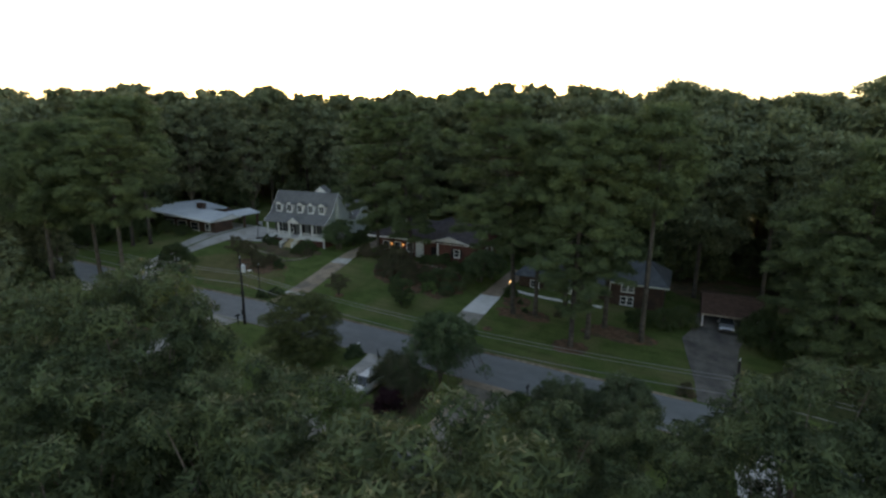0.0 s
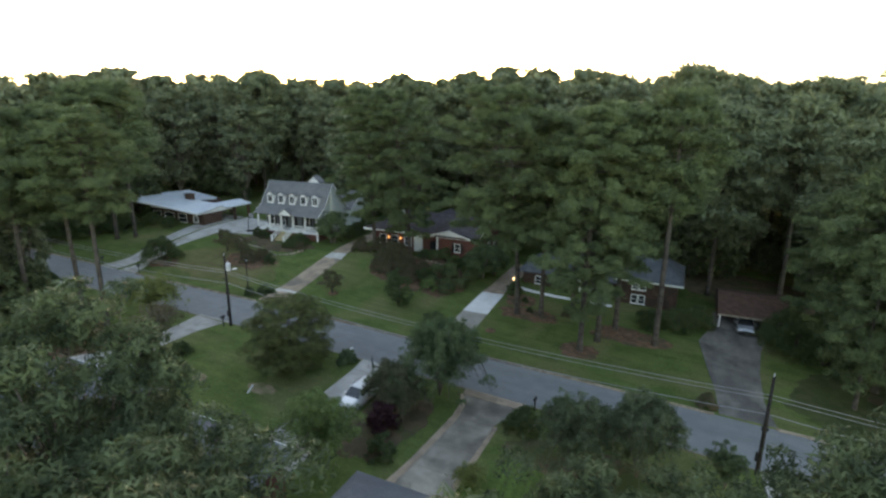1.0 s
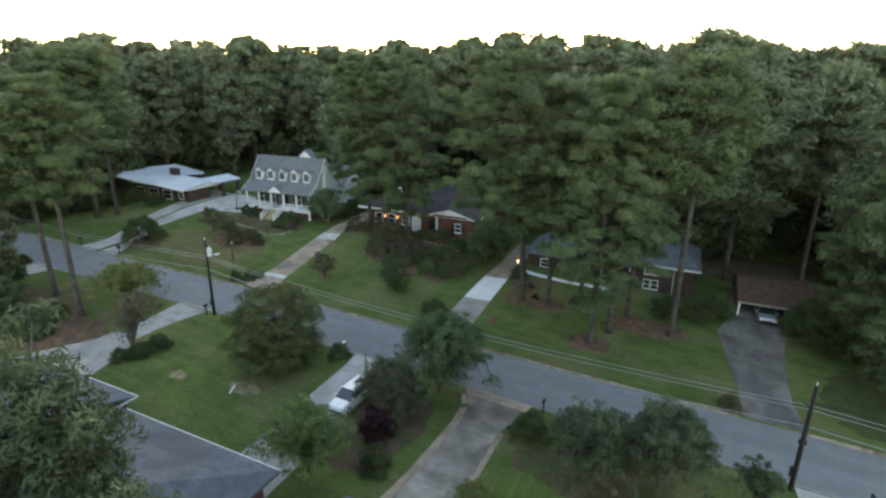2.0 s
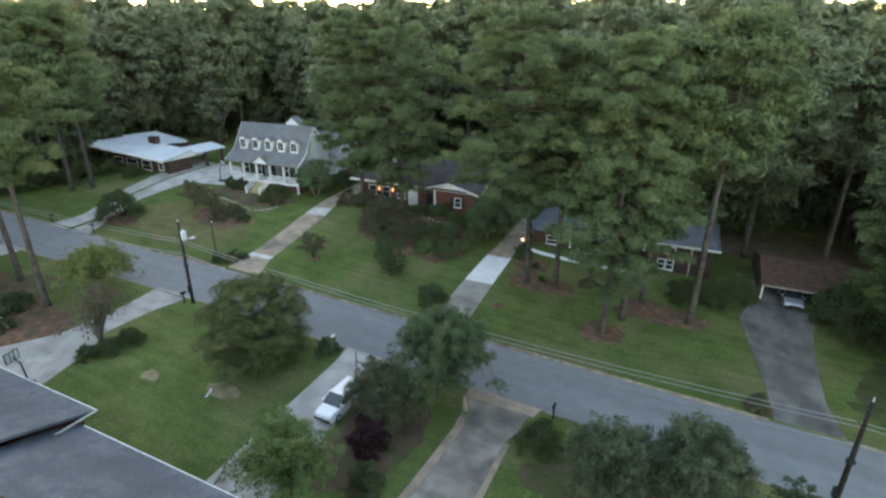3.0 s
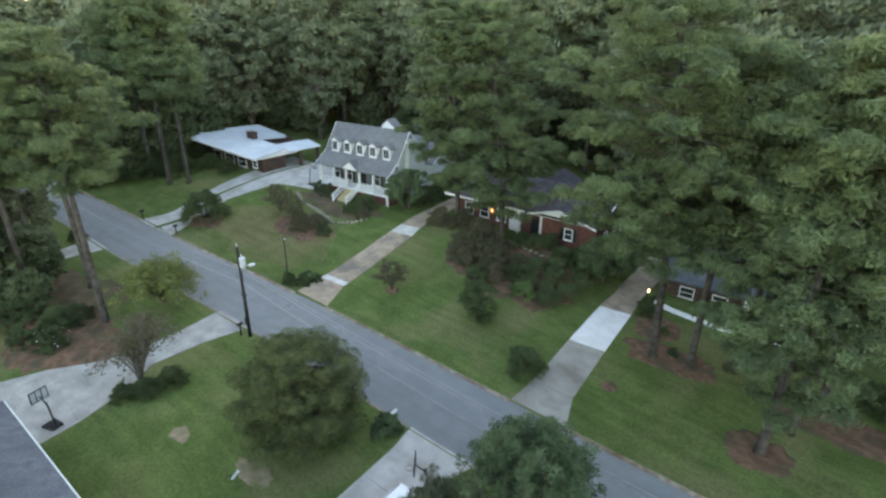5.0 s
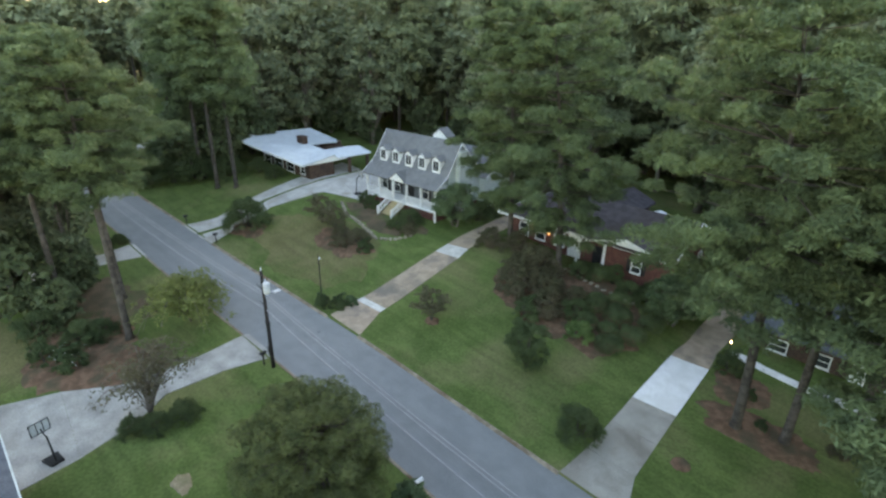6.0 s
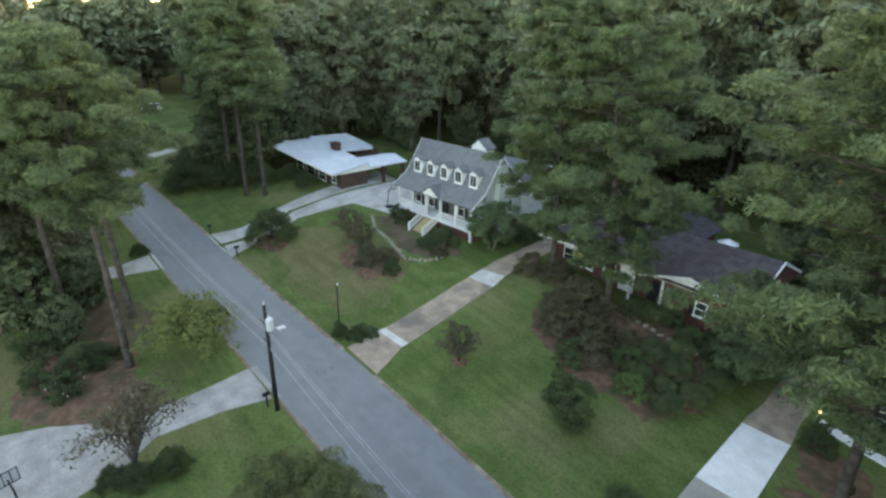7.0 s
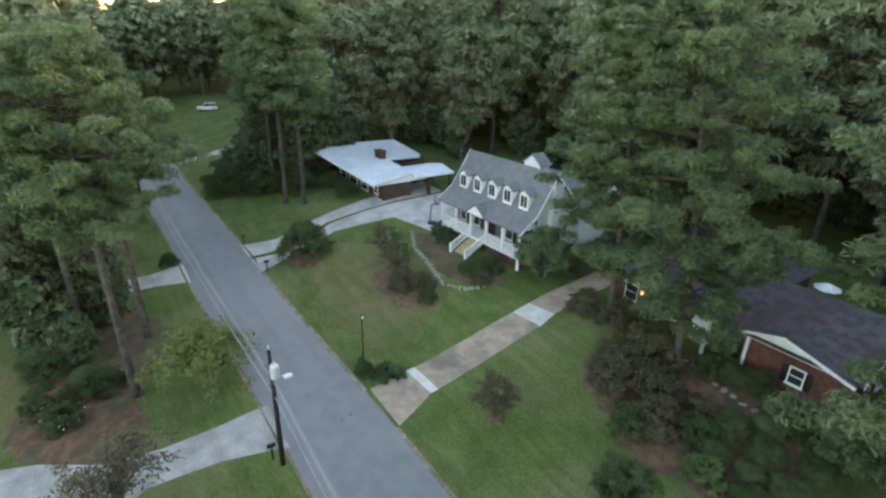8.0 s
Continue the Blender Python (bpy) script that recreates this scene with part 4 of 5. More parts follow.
# rear wing with a gable towards the side
part("wing_wall", Shape().box(-3.0, 7.2, 8.12, 14.5, GR, 7.9), SIDING, cape)
part("wing_gable", gable_wall(8.12, 14.5, 7.9, 7.95, 10.4, 7.05, 0.15, "x"), SIDING, cape)
part("wing_roof", gable_roof(-3.3, 7.55, 7.7, 14.9, 7.8, 10.6, "x"), SHINGLE, cape)
part("wing_rake", Shape().prism([(7.7, 7.6), (7.7, 7.82), (11.3, 10.64), (14.9, 7.82), (14.9, 7.6), (11.3, 10.36)], 7.56, 7.62, "x"), WHITE, cape)
part("rear_gable", Shape().prism([(1.0, 11.0), (3.2, 11.0), (3.2, 12.75), (2.1, 13.5), (1.0, 12.75)], 4.95, 5.1), WHITE, cape, "white rear gable")
part("rear_gable_roof", gable_roof(0.8, 3.4, 4.8, 6.4, 12.62, 13.62, "y", 0.1), SHINGLE, cape)
part("rear_gable_side", Shape().box(3.02, 3.2, 5.1, 6.3, 10.0, 12.6).box(1.0, 1.18, 5.1, 6.3, 10.0, 12.6).box(1.18, 3.02, 6.15, 6.3, 10.0, 12.75), SIDING, cape)

# ---- the low white-roofed house ----
ranch = thing("white_roofed_house", pose(-94.6, 64.8, 0), "low brick mid-century house with pale flat-pitched roof and carport", "house")
G1 = 3.6
part("wall", Shape().box(1.5, 9.4, 2.6, 10.2, G1, 6.6).box(9.4, 15.4, 2.6, 6.7, G1, 6.6), SHADED_BROWN_BRICK, ranch)
part("back_wall", Shape().box(0.6, 6.5, 10.2, 14.4, G1, 7.2), SHADED_BROWN_BRICK, ranch)
part("upper_wall", Shape().prism([(1.5, 6.6), (15.4, 6.6), (15.4, 6.65), (1.5, 8.1)], 2.6, 6.7), WHITE, ranch, "white upper wall under the eaves")
part("roof", Shape().slab([(-0.8, -1.2, 8.75), (16.2, 0.9, 6.85), (15.6, 6.9, 7.55), (-1.0, 6.9, 8.6)], 0.22), WHITE_ROOF, ranch, "pale blue-white membrane roof")
part("gable_panel", Shape().prism([(1.1, 6.45), (9.4, 6.5), (6.9, 7.4), (1.1, 6.7)], 15.42, 15.5, "x"), WHITE, ranch, "white gable panel")
part("fascia", Shape().add([(-0.8, -1.27, 8.5), (16.2, 0.83, 6.6), (16.2, 0.83, 6.86), (-0.8, -1.27, 8.76), (-0.8, -1.2, 8.5), (16.2, 0.9, 6.6), (16.2, 0.9, 6.86), (-0.8, -1.2, 8.76)], [(0, 1, 2, 3), (7, 6, 5, 4), (0, 4, 5, 1), (3, 2, 6, 7), (0, 3, 7, 4), (1, 5, 6, 2)]), WHITE, ranch)
part("back_roof", Shape().slab([(-1.0, 6.9, 8.6), (9.0, 6.9, 8.02), (6.2, 14.4, 7.1), (-1.2, 13.4, 8.4)], 0.22), WHITE_ROOF, ranch)
part("carport_roof", gable_roof(10.6, 16.6, 6.8, 12.8, 7.15, 7.75, "y", 0.18), WHITE_ROOF, ranch, "swooping pale carport roof")
for px, py_ in ((16.1, 12.4), (16.1, 9.0), (11.4, 12.4)):
    part("carport_post", Shape().box(px - 0.2, px + 0.2, py_ - 0.2, py_ + 0.2, G1, 7.1), SHADED_BROWN_BRICK, ranch)
part("carport_wall", Shape().box(9.42, 9.6, 6.72, 12.6, G1, 7.2), SHADED_BROWN_BRICK, ranch)
part("chimney", Shape().box(7.0, 8.6, 5.8, 6.7, 7.4, 9.0).box(6.9, 8.7, 5.7, 6.8, 9.0, 9.13), SHADED_BROWN_BRICK, ranch, "brick chimney")
for wx, w in ((3.2, 2.2), (6.5, 2.6), (10.0, 2.2)):
    window(ranch, wx, 2.58, G1 + 0.9, w, 1.6)
window(ranch, 13.4, 2.58, G1 + 1.2, 1.2, 1.2)
window(ranch, 1.48, 5.6, G1 + 1.6, 2.4, 1.0, "-x")

# ---- the brick ranch house with dark roof ----
brick = thing("brick_ranch_house", pose(-37.7, 72.4, 0), "low red brick house with dark shingle roof and white gable front", "house")
part("wall", Shape().box(-9.8, 2.4, 1.4, 10.0, 1.0, 6.1), BRICK, brick)
part("front_room", Shape().box(2.4, 8.5, 0.2, 10.0, 0.2, 6.0), BRICK, brick)
part("roof", hip_roof(-10.9, 8.9, -0.1, 10.8, 6.15, 8.5, 5.0, 0.0), DARK_SHINGLE, brick, "dark shingle roof, hipped at one end")
part("end_gable", gable_wall(0.3, 10.4, 5.95, 6.0, 8.25, 8.91, 0.05, "x"), BRICK, brick)
part("end_rake", Shape().prism([(-0.1, 5.93), (-0.1, 6.17), (5.35, 8.53), (10.8, 6.17), (10.8, 5.93), (5.35, 8.28)], 8.96, 9.04, "x"), WHITE, brick, "white rake board")
part("front_gable", gable_wall(0.6, 8.4, 5.85, 5.95, 6.95, 0.0, 0.14, "y"), WHITE, brick, "white boarded gable")
part("front_roof", gable_roof(0.2, 8.7, -0.5, 4.2, 5.95, 7.15, "y", 0.12), DARK_SHINGLE, brick)
part("gable_trim", Shape().prism([(0.2, 5.77), (0.2, 5.97), (4.45, 7.17), (8.7, 5.97), (8.7, 5.77), (4.45, 6.95)], -0.56, -0.5), WHITE, brick)
part("fascia", Shape().box(-10.9, 0.2, -0.16, -0.1, 5.9, 6.16).box(-10.96, -10.9, -0.1, 10.8, 5.9, 6.16), WHITE, brick)
for px in (-0.7, 2.2):
    part("porch_post", Shape().box(px - 0.1, px + 0.1, 0.0, 0.2, 2.6, 5.9).box(px - 0.15, px + 0.15, -0.05, 0.25, 2.6, 2.75), WHITE, brick)
part("porch_step", Shape().box(-1.0, 2.4, -0.6, 1.4, 1.4, 2.7).box(-0.4, 1.8, -1.0, -0.6, 1.4, 2.4), BRICK, brick)
part("door", Shape().box(0.4, 1.4, 1.33, 1.4, 2.75, 4.85), DARK, brick, "dark front door")
part("siding_panel", Shape().box(-2.5, -1.0, 1.33, 1.4, 2.9, 5.7), WHITE, brick, "white boarded wall beside the porch")
window(brick, 5.5, 0.18, 3.85, 1.0, 1.3, shutters=BLACK)
for wx, lit in ((-8.2, False), (-6.0, False), (-3.6, False)):
    window(brick, wx, 1.38, 3.6, 1.3, 1.5, lit=lit)
for wy in (3.0, 5.5, 8.0):
    window(brick, 8.52, wy, 3.4, 1.0, 1.4, "+x")
part("rear_wing", Shape().box(-5.2, -0.2, 10.0, 15.4, 1.5, 6.2), BRICK, brick)
part("rear_roof", gable_roof(-5.7, 0.3, 7.0, 15.9, 6.2, 7.5, "y"), DARK_SHINGLE, brick)
for lx in (-7.1, -4.9):
    part("wall_lantern", Shape().prism([(lx - 0.07, 4.5), (lx + 0.07, 4.5), (lx + 0.11, 4.8), (lx, 4.92), (lx - 0.11, 4.8)], 1.2, 1.38), LIT, brick, "glowing amber wall lantern")
part("roof_vent", Shape().box(-6.4, -5.6, 4.0, 4.5, 8.0, 8.65), GALV, brick, "pale roof vent")

# ---- the split-level brick house behind the pines ----
split = thing("split_level_house", pose(-9.0, 73.4, 0), "two-storey red brick house with blue-grey roof among pines", "house")
# Red brick walls in the darkened brick, for deep shade among the pines.
part("wall", Shape().box(0.2, 7.2, 0, 9, -1.2, 3.0), SHADED_BROWN_BRICK, split)
part("low_wall", Shape().box(-13.5, 0.2, 1.2, 9, -1.2, 2.0), SHADED_BROWN_BRICK, split)
part("roof", hip_roof(-0.4, 7.8, -0.6, 9.6, 3.05, 5.7, 3.4), BLUE_SHINGLE, split, "blue-grey shingle hip roof")
part("low_roof", hip_roof(-14.2, 0.3, 0.6, 9.6, 2.0, 4.4, 3.5, 0.2), BLUE_SHINGLE, split)
part("fascia", Shape().box(-0.42, 7.82, -0.68, -0.6, 2.84, 3.06), SIDING, split)
part("siding_panel", Shape().box(-0.1, 0.2, -0.02, 1.2, 1.6, 2.9), WHITE, split)
for wz, wh in ((-0.25, 1.25), (1.65, 0.9)):
    for wx in (2.05, 2.95):
        window(split, wx, -0.02, wz, 0.85, wh)
part("downspout", Shape().tube([(5.0, -0.08, -0.6), (5.0, -0.08, 2.8)], [0.035, 0.035], 6), WHITE, split)
for wx in (-11, -8, -3):
    window(split, wx, 1.18, 0.1, 1.4, 1.2)
part("door", Shape().box(-6.0, -5.0, 1.12, 1.2, -0.3, 1.8), WHITE, split)

# ---- carport with brown roof ----
cp = thing("carport", pose(3.1, 71.0, -0.9), "open carport with brown shingle roof and pale fascia", "carport")
part("roof", gable_roof(-0.3, 8.0, -0.5, 10.4, 1.95, 3.2, "x", 0.2), BROWN_SHINGLE, cp, "brown shingle roof")
part("fascia", Shape().box(-0.3, 8.0, -0.56, -0.5, 1.76, 1.96), STONE, cp)
for px in (-0.05, 5.9, 7.8):
    part("post", Shape().box(px - 0.08, px + 0.08, -0.1, 0.06, -0.1, 1.75), WHITE, cp)
part("wall", Shape().box(-0.2, 0, 3.0, 10, -0.2, 1.9).box(0, 8.0, 9.8, 10, -0.2, 1.9).box(5.9, 6.05, 2, 9.8, -0.2, 1.9), SHADED_BROWN_BRICK, cp)

# ---- roofs of the near houses ----
n1 = thing("near_house", pose(-36.0, 26.6, 0), "near house with blue-grey shingle roofs and pale gutters", "house")
part("west_wall", Shape().box(-12, -0.6, -12.5, 0.1, -1.2, 2.85), BRICK, n1)
part("east_wall", Shape().box(-0.6, 12.5, -13, -0.9, -1.2, 2.4), BRICK, n1)
part("west_roof", gable_roof(-12.6, -0.3, -13.2, 0.7, 3.0, 5.2, "x"), BLUE_SHINGLE, n1)
part("east_roof", hip_roof(-1.0, 13.2, -14, -0.2, 2.55, 4.7, 0.2, 5.5), BLUE_SHINGLE, n1)
part("gutter", Shape().box(-12.6, -0.24, 0.7, 0.78, 2.9, 3.0).box(-0.3, -0.22, -6, 0.8, 2.9, 3.0), SIDING, n1, "pale gutter")
part("gutter", Shape().box(-0.2, 13.2, -0.2, -0.12, 2.46, 2.55), SIDING, n1, "pale gutter")
window(n1, 9.0, -0.88, 0.2, 1.4, 1.4, "+y")
window(n1, -6.0, 0.12, 0.4, 1.4, 1.4, "+y")

n2 = thing("near_garage", pose(-18.7, 27.0, 0), "small near house with blue-grey hip roof", "house")
part("wall", Shape().box(0.6, 9, -11, -0.6, -2, 1.9), SIDING, n2)
part("roof", hip_roof(0, 9.6, -11.6, 0, 2.0, 4.4, 3.2), BLUE_SHINGLE, n2)

# ---- the street: poles and wires ----
def utility_pole(x, y, high, label, lamp=True, can=True):
    z = land(x, y)
    p = thing("utility_pole", pose(x, y, z - 0.1), label, "utility pole", "utility poles")
    part("pole", Shape().tube([(0, 0, 0), (0, 0, high * 0.5), (0, 0, high)], [0.16, 0.14, 0.1], 10), CREOSOTE, p, smooth=True)
    part("insulator", Shape().tube([(0, 0, high), (0, 0, high + 0.25)], [0.05, 0.03], 8), GALV, p)
    part("bracket", Shape().tube([(-0.1, 0, high - 1.6), (-0.5, -0.2, high - 1.2)], [0.03, 0.03], 6), BLACK, p)
    part("bracket", Shape().tube([(-0.1, 0, high - 2.9), (-0.45, -0.15, high - 2.6)], [0.03, 0.03], 6), BLACK, p)
    if can:
        part("transformer", Shape().tube([(0.36, 0.1, high - 1.75), (0.36, 0.1, high - 1.7), (0.36, 0.1, high - 0.95), (0.36, 0.1, high - 0.88), (0.36, 0.1, high - 0.8)], [0.2, 0.25, 0.25, 0.22, 0.05], 12), GALV, p, "pale grey transformer can", True)
        part("bushing", Shape().tube([(0.3, 0.1, high - 0.85), (0.3, 0.1, high - 0.6)], [0.04, 0.03], 6), GALV, p)
    if lamp:
        arm = part("lamp_arm", Shape().tube([(0, 0, high - 1.9), (0.35, 0.3, high - 1.65), (0.6, 0.6, high - 1.65)], [0.03, 0.03, 0.03], 6), GALV, p)
        part("lamp_head", Shape().box(0.48, 0.78, 0.5, 0.95, high - 1.72, high - 1.6), GALV, p, "pale street lamp head")
    part("meter_box", Shape().box(-0.3, -0.12, -0.12, 0.12, 1.2, 1.9), BLACK, p)
    part("clamp", Shape().box(-0.22, 0.22, -0.1, 0.1, high * 0.47, high * 0.47 + 0.25), BLACK, p)
    return p


utility_pole(-47.4, 43.4, 8.4, "dark utility pole with pale transformer and street lamp")
utility_pole(4.8, 43.4, 8.0, "dark utility pole carrying several wires", False, False)
utility_pole(-103.0, 42.0, 8.6, "dark utility pole far down the street", True, False)


def wire(a, b, sag, label, thick=0.018):
    s, n = Shape(), 22
    s.tube([(a[0] + (b[0] - a[0]) * k / n, a[1] + (b[1] - a[1]) * k / n, a[2] + (b[2] - a[2]) * k / n - sag * 4 * (k / n) * (1 - k / n)) for k in range(n + 1)], [thick] * (n + 1), 4)
    return tagged(part("power_line", s, WIRE), label, "cable", "overhead lines")


for da, db, sg, th in ((6.75, 6.5, 0.9, 0.026), (6.45, 6.2, 0.95, 0.026), (5.3, 5.0, 1.1, 0.034)):
    wire((-47.4, 43.4, 0.2 + da - 0.2), (4.8, 43.4, -1.75 + db), sg, "pale overhead line strung along the street", th)
    wire((4.8, 43.4, -1.75 + db), (60, 42.6, -2.4 + db), sg, "pale overhead line strung along the street", th)
    wire((-103.0, 42.0, 2.2 + da), (-47.4, 43.4, 0.2 + da - 0.2), sg, "pale overhead line strung along the street", th)

# slim post with a small light on the bank
lp = thing("slim_post", pose(-53.0, 51.6, land(-53.0, 51.6) - 0.05), "thin dark post standing by shrubs at the street", "post")
part("post", Shape().tube([(0, 0, 0), (0, 0, 5.0)], [0.07, 0.05], 8), CREOSOTE, lp)
part("cap_light", Shape().tube([(0.12, 0, 4.75), (0.12, 0, 4.9)], [0.07, 0.07], 8), GALV, lp)


# small tar patches on the asphalt
for x, y, a, b in ((-52.6, 46.9, 0.2, 0.09), (-49.0, 48.0, 0.2, 0.08), (-49.2, 48.7, 0.15, 0.1), (-50.6, 47.4, 0.1, 0.08), (-49.4, 47.5, 0.1, 0.07)):
    zt = road_z(x) + 0.068
    pts = [(x + a * (1 + 0.25 * math.sin(5 * q + x)) * math.cos(q * math.pi / 4), y + b * (1 + 0.3 * math.cos(3 * q + y)) * math.sin(q * math.pi / 4)) for q in range(8)]
    tagged(part("tar_patch", Shape().prism(pts, zt - 0.05, zt + 0.002, "z"), SLATE), "small dark tar patch on the asphalt", "road patch", kind="structure")

# ---- vehicles ----
def loft(rows):
    """A closed body from stations along y: (y, half width low, half width high, z low, z high)."""
    s = Shape()
    for y, wl, wh, z0, z1 in rows:
        zm = z0 + 0.35 * (z1 - z0)
        s.v += [(-wl, y, z0), (-wl * 1.03, y, zm), (-wh, y, z1 - 0.06), (-wh + 0.1, y, z1), (wh - 0.1, y, z1), (wh, y, z1 - 0.06), (wl * 1.03, y, zm), (wl, y, z0)]
    n = len(rows)
    for i in range(n - 1):
        s.f += [(i * 8 + k, i * 8 + (k + 1) % 8, i * 8 + 8 + (k + 1) % 8, i * 8 + 8 + k) for k in range(8)]
    s.f += [tuple(range(8)), tuple((n - 1) * 8 + k for k in range(7, -1, -1))]
    return s


def car(name, m, paint, label, suv=True):
    """Front towards -y."""
    c = thing(name, m, label, "car")
    top, belt, L = (1.78, 1.05, 4.7) if suv else (1.45, 0.9, 4.6)
    h = L / 2
    part("body", loft([(-h, 0.7, 0.62, 0.4, belt - 0.25), (-h + 0.12, 0.86, 0.78, 0.28, belt - 0.1), (-h + 1.1, 0.92, 0.86, 0.25, belt), (h - 0.9, 0.92, 0.88, 0.25, belt + 0.03), (h - 0.1, 0.88, 0.82, 0.3, belt), (h, 0.8, 0.76, 0.4, belt - 0.15)]), paint, c, smooth=False)
    a, b, d, e = (-h + 1.15, -h + 1.85, h - 0.45, h - 0.1) if suv else (-h + 1.2, -h + 2.1, h - 1.5, h - 0.75)
    part("cabin", loft([(a, 0.82, 0.78, belt - 0.05, belt + 0.03), (b, 0.82, 0.68, belt - 0.05, top - 0.03), ((b + d) / 2, 0.83, 0.7, belt - 0.05, top), (d, 0.82, 0.68, belt - 0.05, top - 0.03), (e, 0.8, 0.74, belt - 0.05, belt + 0.05)]), GLASS, c, "dark car glass")
    part("roof_panel", loft([(b + 0.02, 0.7, 0.66, top - 0.06, top + 0.015), ((b + d) / 2, 0.72, 0.68, top - 0.05, top + 0.03), (d - 0.02, 0.7, 0.66, top - 0.06, top + 0.015)]), paint, c)
    for sx in (-1, 1):
        for py_ in ((b + 0.05, a - b), ((b + d) / 2, 0), (d - 0.05, e - d)):
            part("pillar", Shape().tube([(sx * 0.71, py_[0], top - 0.04), (sx * 0.83, py_[0] + py_[1] * 0.8, belt + 0.02)], [0.05, 0.05], 5), paint, c)
        part("mirror", Shape().box(*sorted((sx * 0.9, sx * 1.1)), a + 0.25, a + 0.4, belt + 0.02, belt + 0.18), paint, c)
        part("headlight", Shape().box(*sorted((sx * 0.45, sx * 0.8)), -h - 0.02, -h + 0.12, belt - 0.42, belt - 0.26), GALV, c)
        part("tail_light", Shape().box(*sorted((sx * 0.55, sx * 0.82)), h - 0.12, h + 0.015, belt - 0.3, belt - 0.12), BRICK, c)
        for wy in (-h + 0.9, h - 0.9):
            w = part("wheel", Shape().tube([(sx * 0.72, wy, 0.34), (sx * 0.94, wy, 0.34)], [0.34, 0.34], 16), RUBBER, c)
            part("rim", Shape().tube([(sx * 0.9, wy, 0.34), (sx * 0.95, wy, 0.34)], [0.21, 0.19], 12), GALV, w)
    part("bumper", Shape().box(-0.78, 0.78, -h - 0.04, -h + 0.1, 0.38, 0.55), BLACK, c)
    if suv:
        for sx in (-0.6, 0.6):
            part("roof_rail", Shape().tube([(sx, b + 0.2, top + 0.06), (sx, d - 0.2, top + 0.06)], [0.025, 0.025], 5), BLACK, c)
    return c


car("suv", pose(-26.0, 37.7, drive_z(-26.0, 37.7) + 0.01, 0, 0, -2) @ Matrix.Scale(0.87, 4), CAR_WHITE, "white sport utility vehicle parked on a concrete driveway")
car("sedan", pose(5.8, 71.6, drive_z(5.8, 71.6) + 0.01, 0, 0, 0), CAR_SILVER, "silver sedan parked under the brown carport", False)
car("pickup", pose(-161.5, 63.0, land(-161.5, 63) + 0.02, 0, 0, -12), CAR_WHITE, "white vehicle parked far off on a lawn")


# ---- basketball hoops, mail boxes, small things ----
def hoop(x, y, turn, high, board, label, see_through=False):
    h = thing("basketball_hoop", pose(x, y, drive_z(x, y), 0, 0, turn), label, "basketball hoop")
    part("base", Shape().prism([(-0.45, -0.5), (0.45, -0.5), (0.35, 0.5), (-0.35, 0.5)], 0, 0.16, "z"), BLACK, h)
    part("pole", Shape().tube([(0, 0.3, 0.1), (0, 0.1, high - 0.3)], [0.06, 0.05], 8).tube([(0, 0.1, high - 0.5), (0, -0.45, high)], [0.04, 0.04], 6), BLACK, h)
    s = Shape()
    w, t = board / 2, 0.05
    z0, z1 = high - 0.35, high + 0.5
    s.box(-w, w, -0.52, -0.47, z0, z0 + t).box(-w, w, -0.52, -0.47, z1 - t, z1)
    for k in range(4):
        px = -w + (2 * w - t) * k / 3
        s.box(px, px + t, -0.53, -0.46, z0 + t, z1 - t)
    part("backboard_frame", s, BLACK, h)
    part("backboard", Shape().box(-w + t, w - t, -0.5, -0.49, z0 + t, z1 - t), GALV, h)
    ring = [(0.23 * math.cos(a), -0.78 + 0.23 * math.sin(a), z0 + 0.1) for a in np.linspace(0, 2 * math.pi, 17)]
    part("rim", Shape().tube(ring, [0.015] * 17, 5), BRICK, h)
    return h


hoop(-48.6, 29.2, 285, 2.3, 1.1, "portable basketball hoop with dark base on pale driveway")
hoop(-25.8, 40.5, 306, 2.3, 1.2, "black-framed basketball hoop beside a driveway")
hoop(-69.6, 68.6, 170, 2.6, 1.2, "black-framed basketball hoop by the porch house driveway")


def mailbox(x, y, label, top=BLACK):
    m = thing("mailbox", pose(x, y, land(x, y) - 0.05), label, "mailbox", "mailboxes")
    part("post", Shape().box(-0.05, 0.05, -0.05, 0.05, 0, 1.05), CREOSOTE, m)
    part("box", Shape().prism([(-0.1, 1.05), (0.1, 1.05), (0.1, 1.2), (0.06, 1.28), (-0.06, 1.28), (-0.1, 1.2)], -0.26, 0.26), top, m)


mailbox(-73.0, 50.3, "dark mailbox on a post beside the driveway")
mailbox(-30.9, 43.5, "white mailbox on a post in yellow-green shrubs", WHITE)
mailbox(-11.9, 43.6, "black mailbox on a post at the street edge")
mailbox(9.1, 43.6, "dark mailbox on a post beside the driveway mouth")
mailbox(-80.9, 50.0, "dark mailbox on a post beside the driveway")
mailbox(-48.1, 43.0, "dark mailbox beside the utility pole")

lampost = thing("driveway_lamp", pose(-22.6, 70.4, land(-22.6, 70.4)), "small lit lamp post beside the driveway", "lamp")
part("post", Shape().tube([(0, 0, 0), (0, 0, 1.5)], [0.04, 0.04], 8), BLACK, lampost)
part("lantern", Shape().tube([(0, 0, 1.5), (0, 0, 1.56), (0, 0, 1.74), (0, 0, 1.8)], [0.03, 0.045, 0.045, 0.02], 8), LAMP, lampost, "glowing lantern")

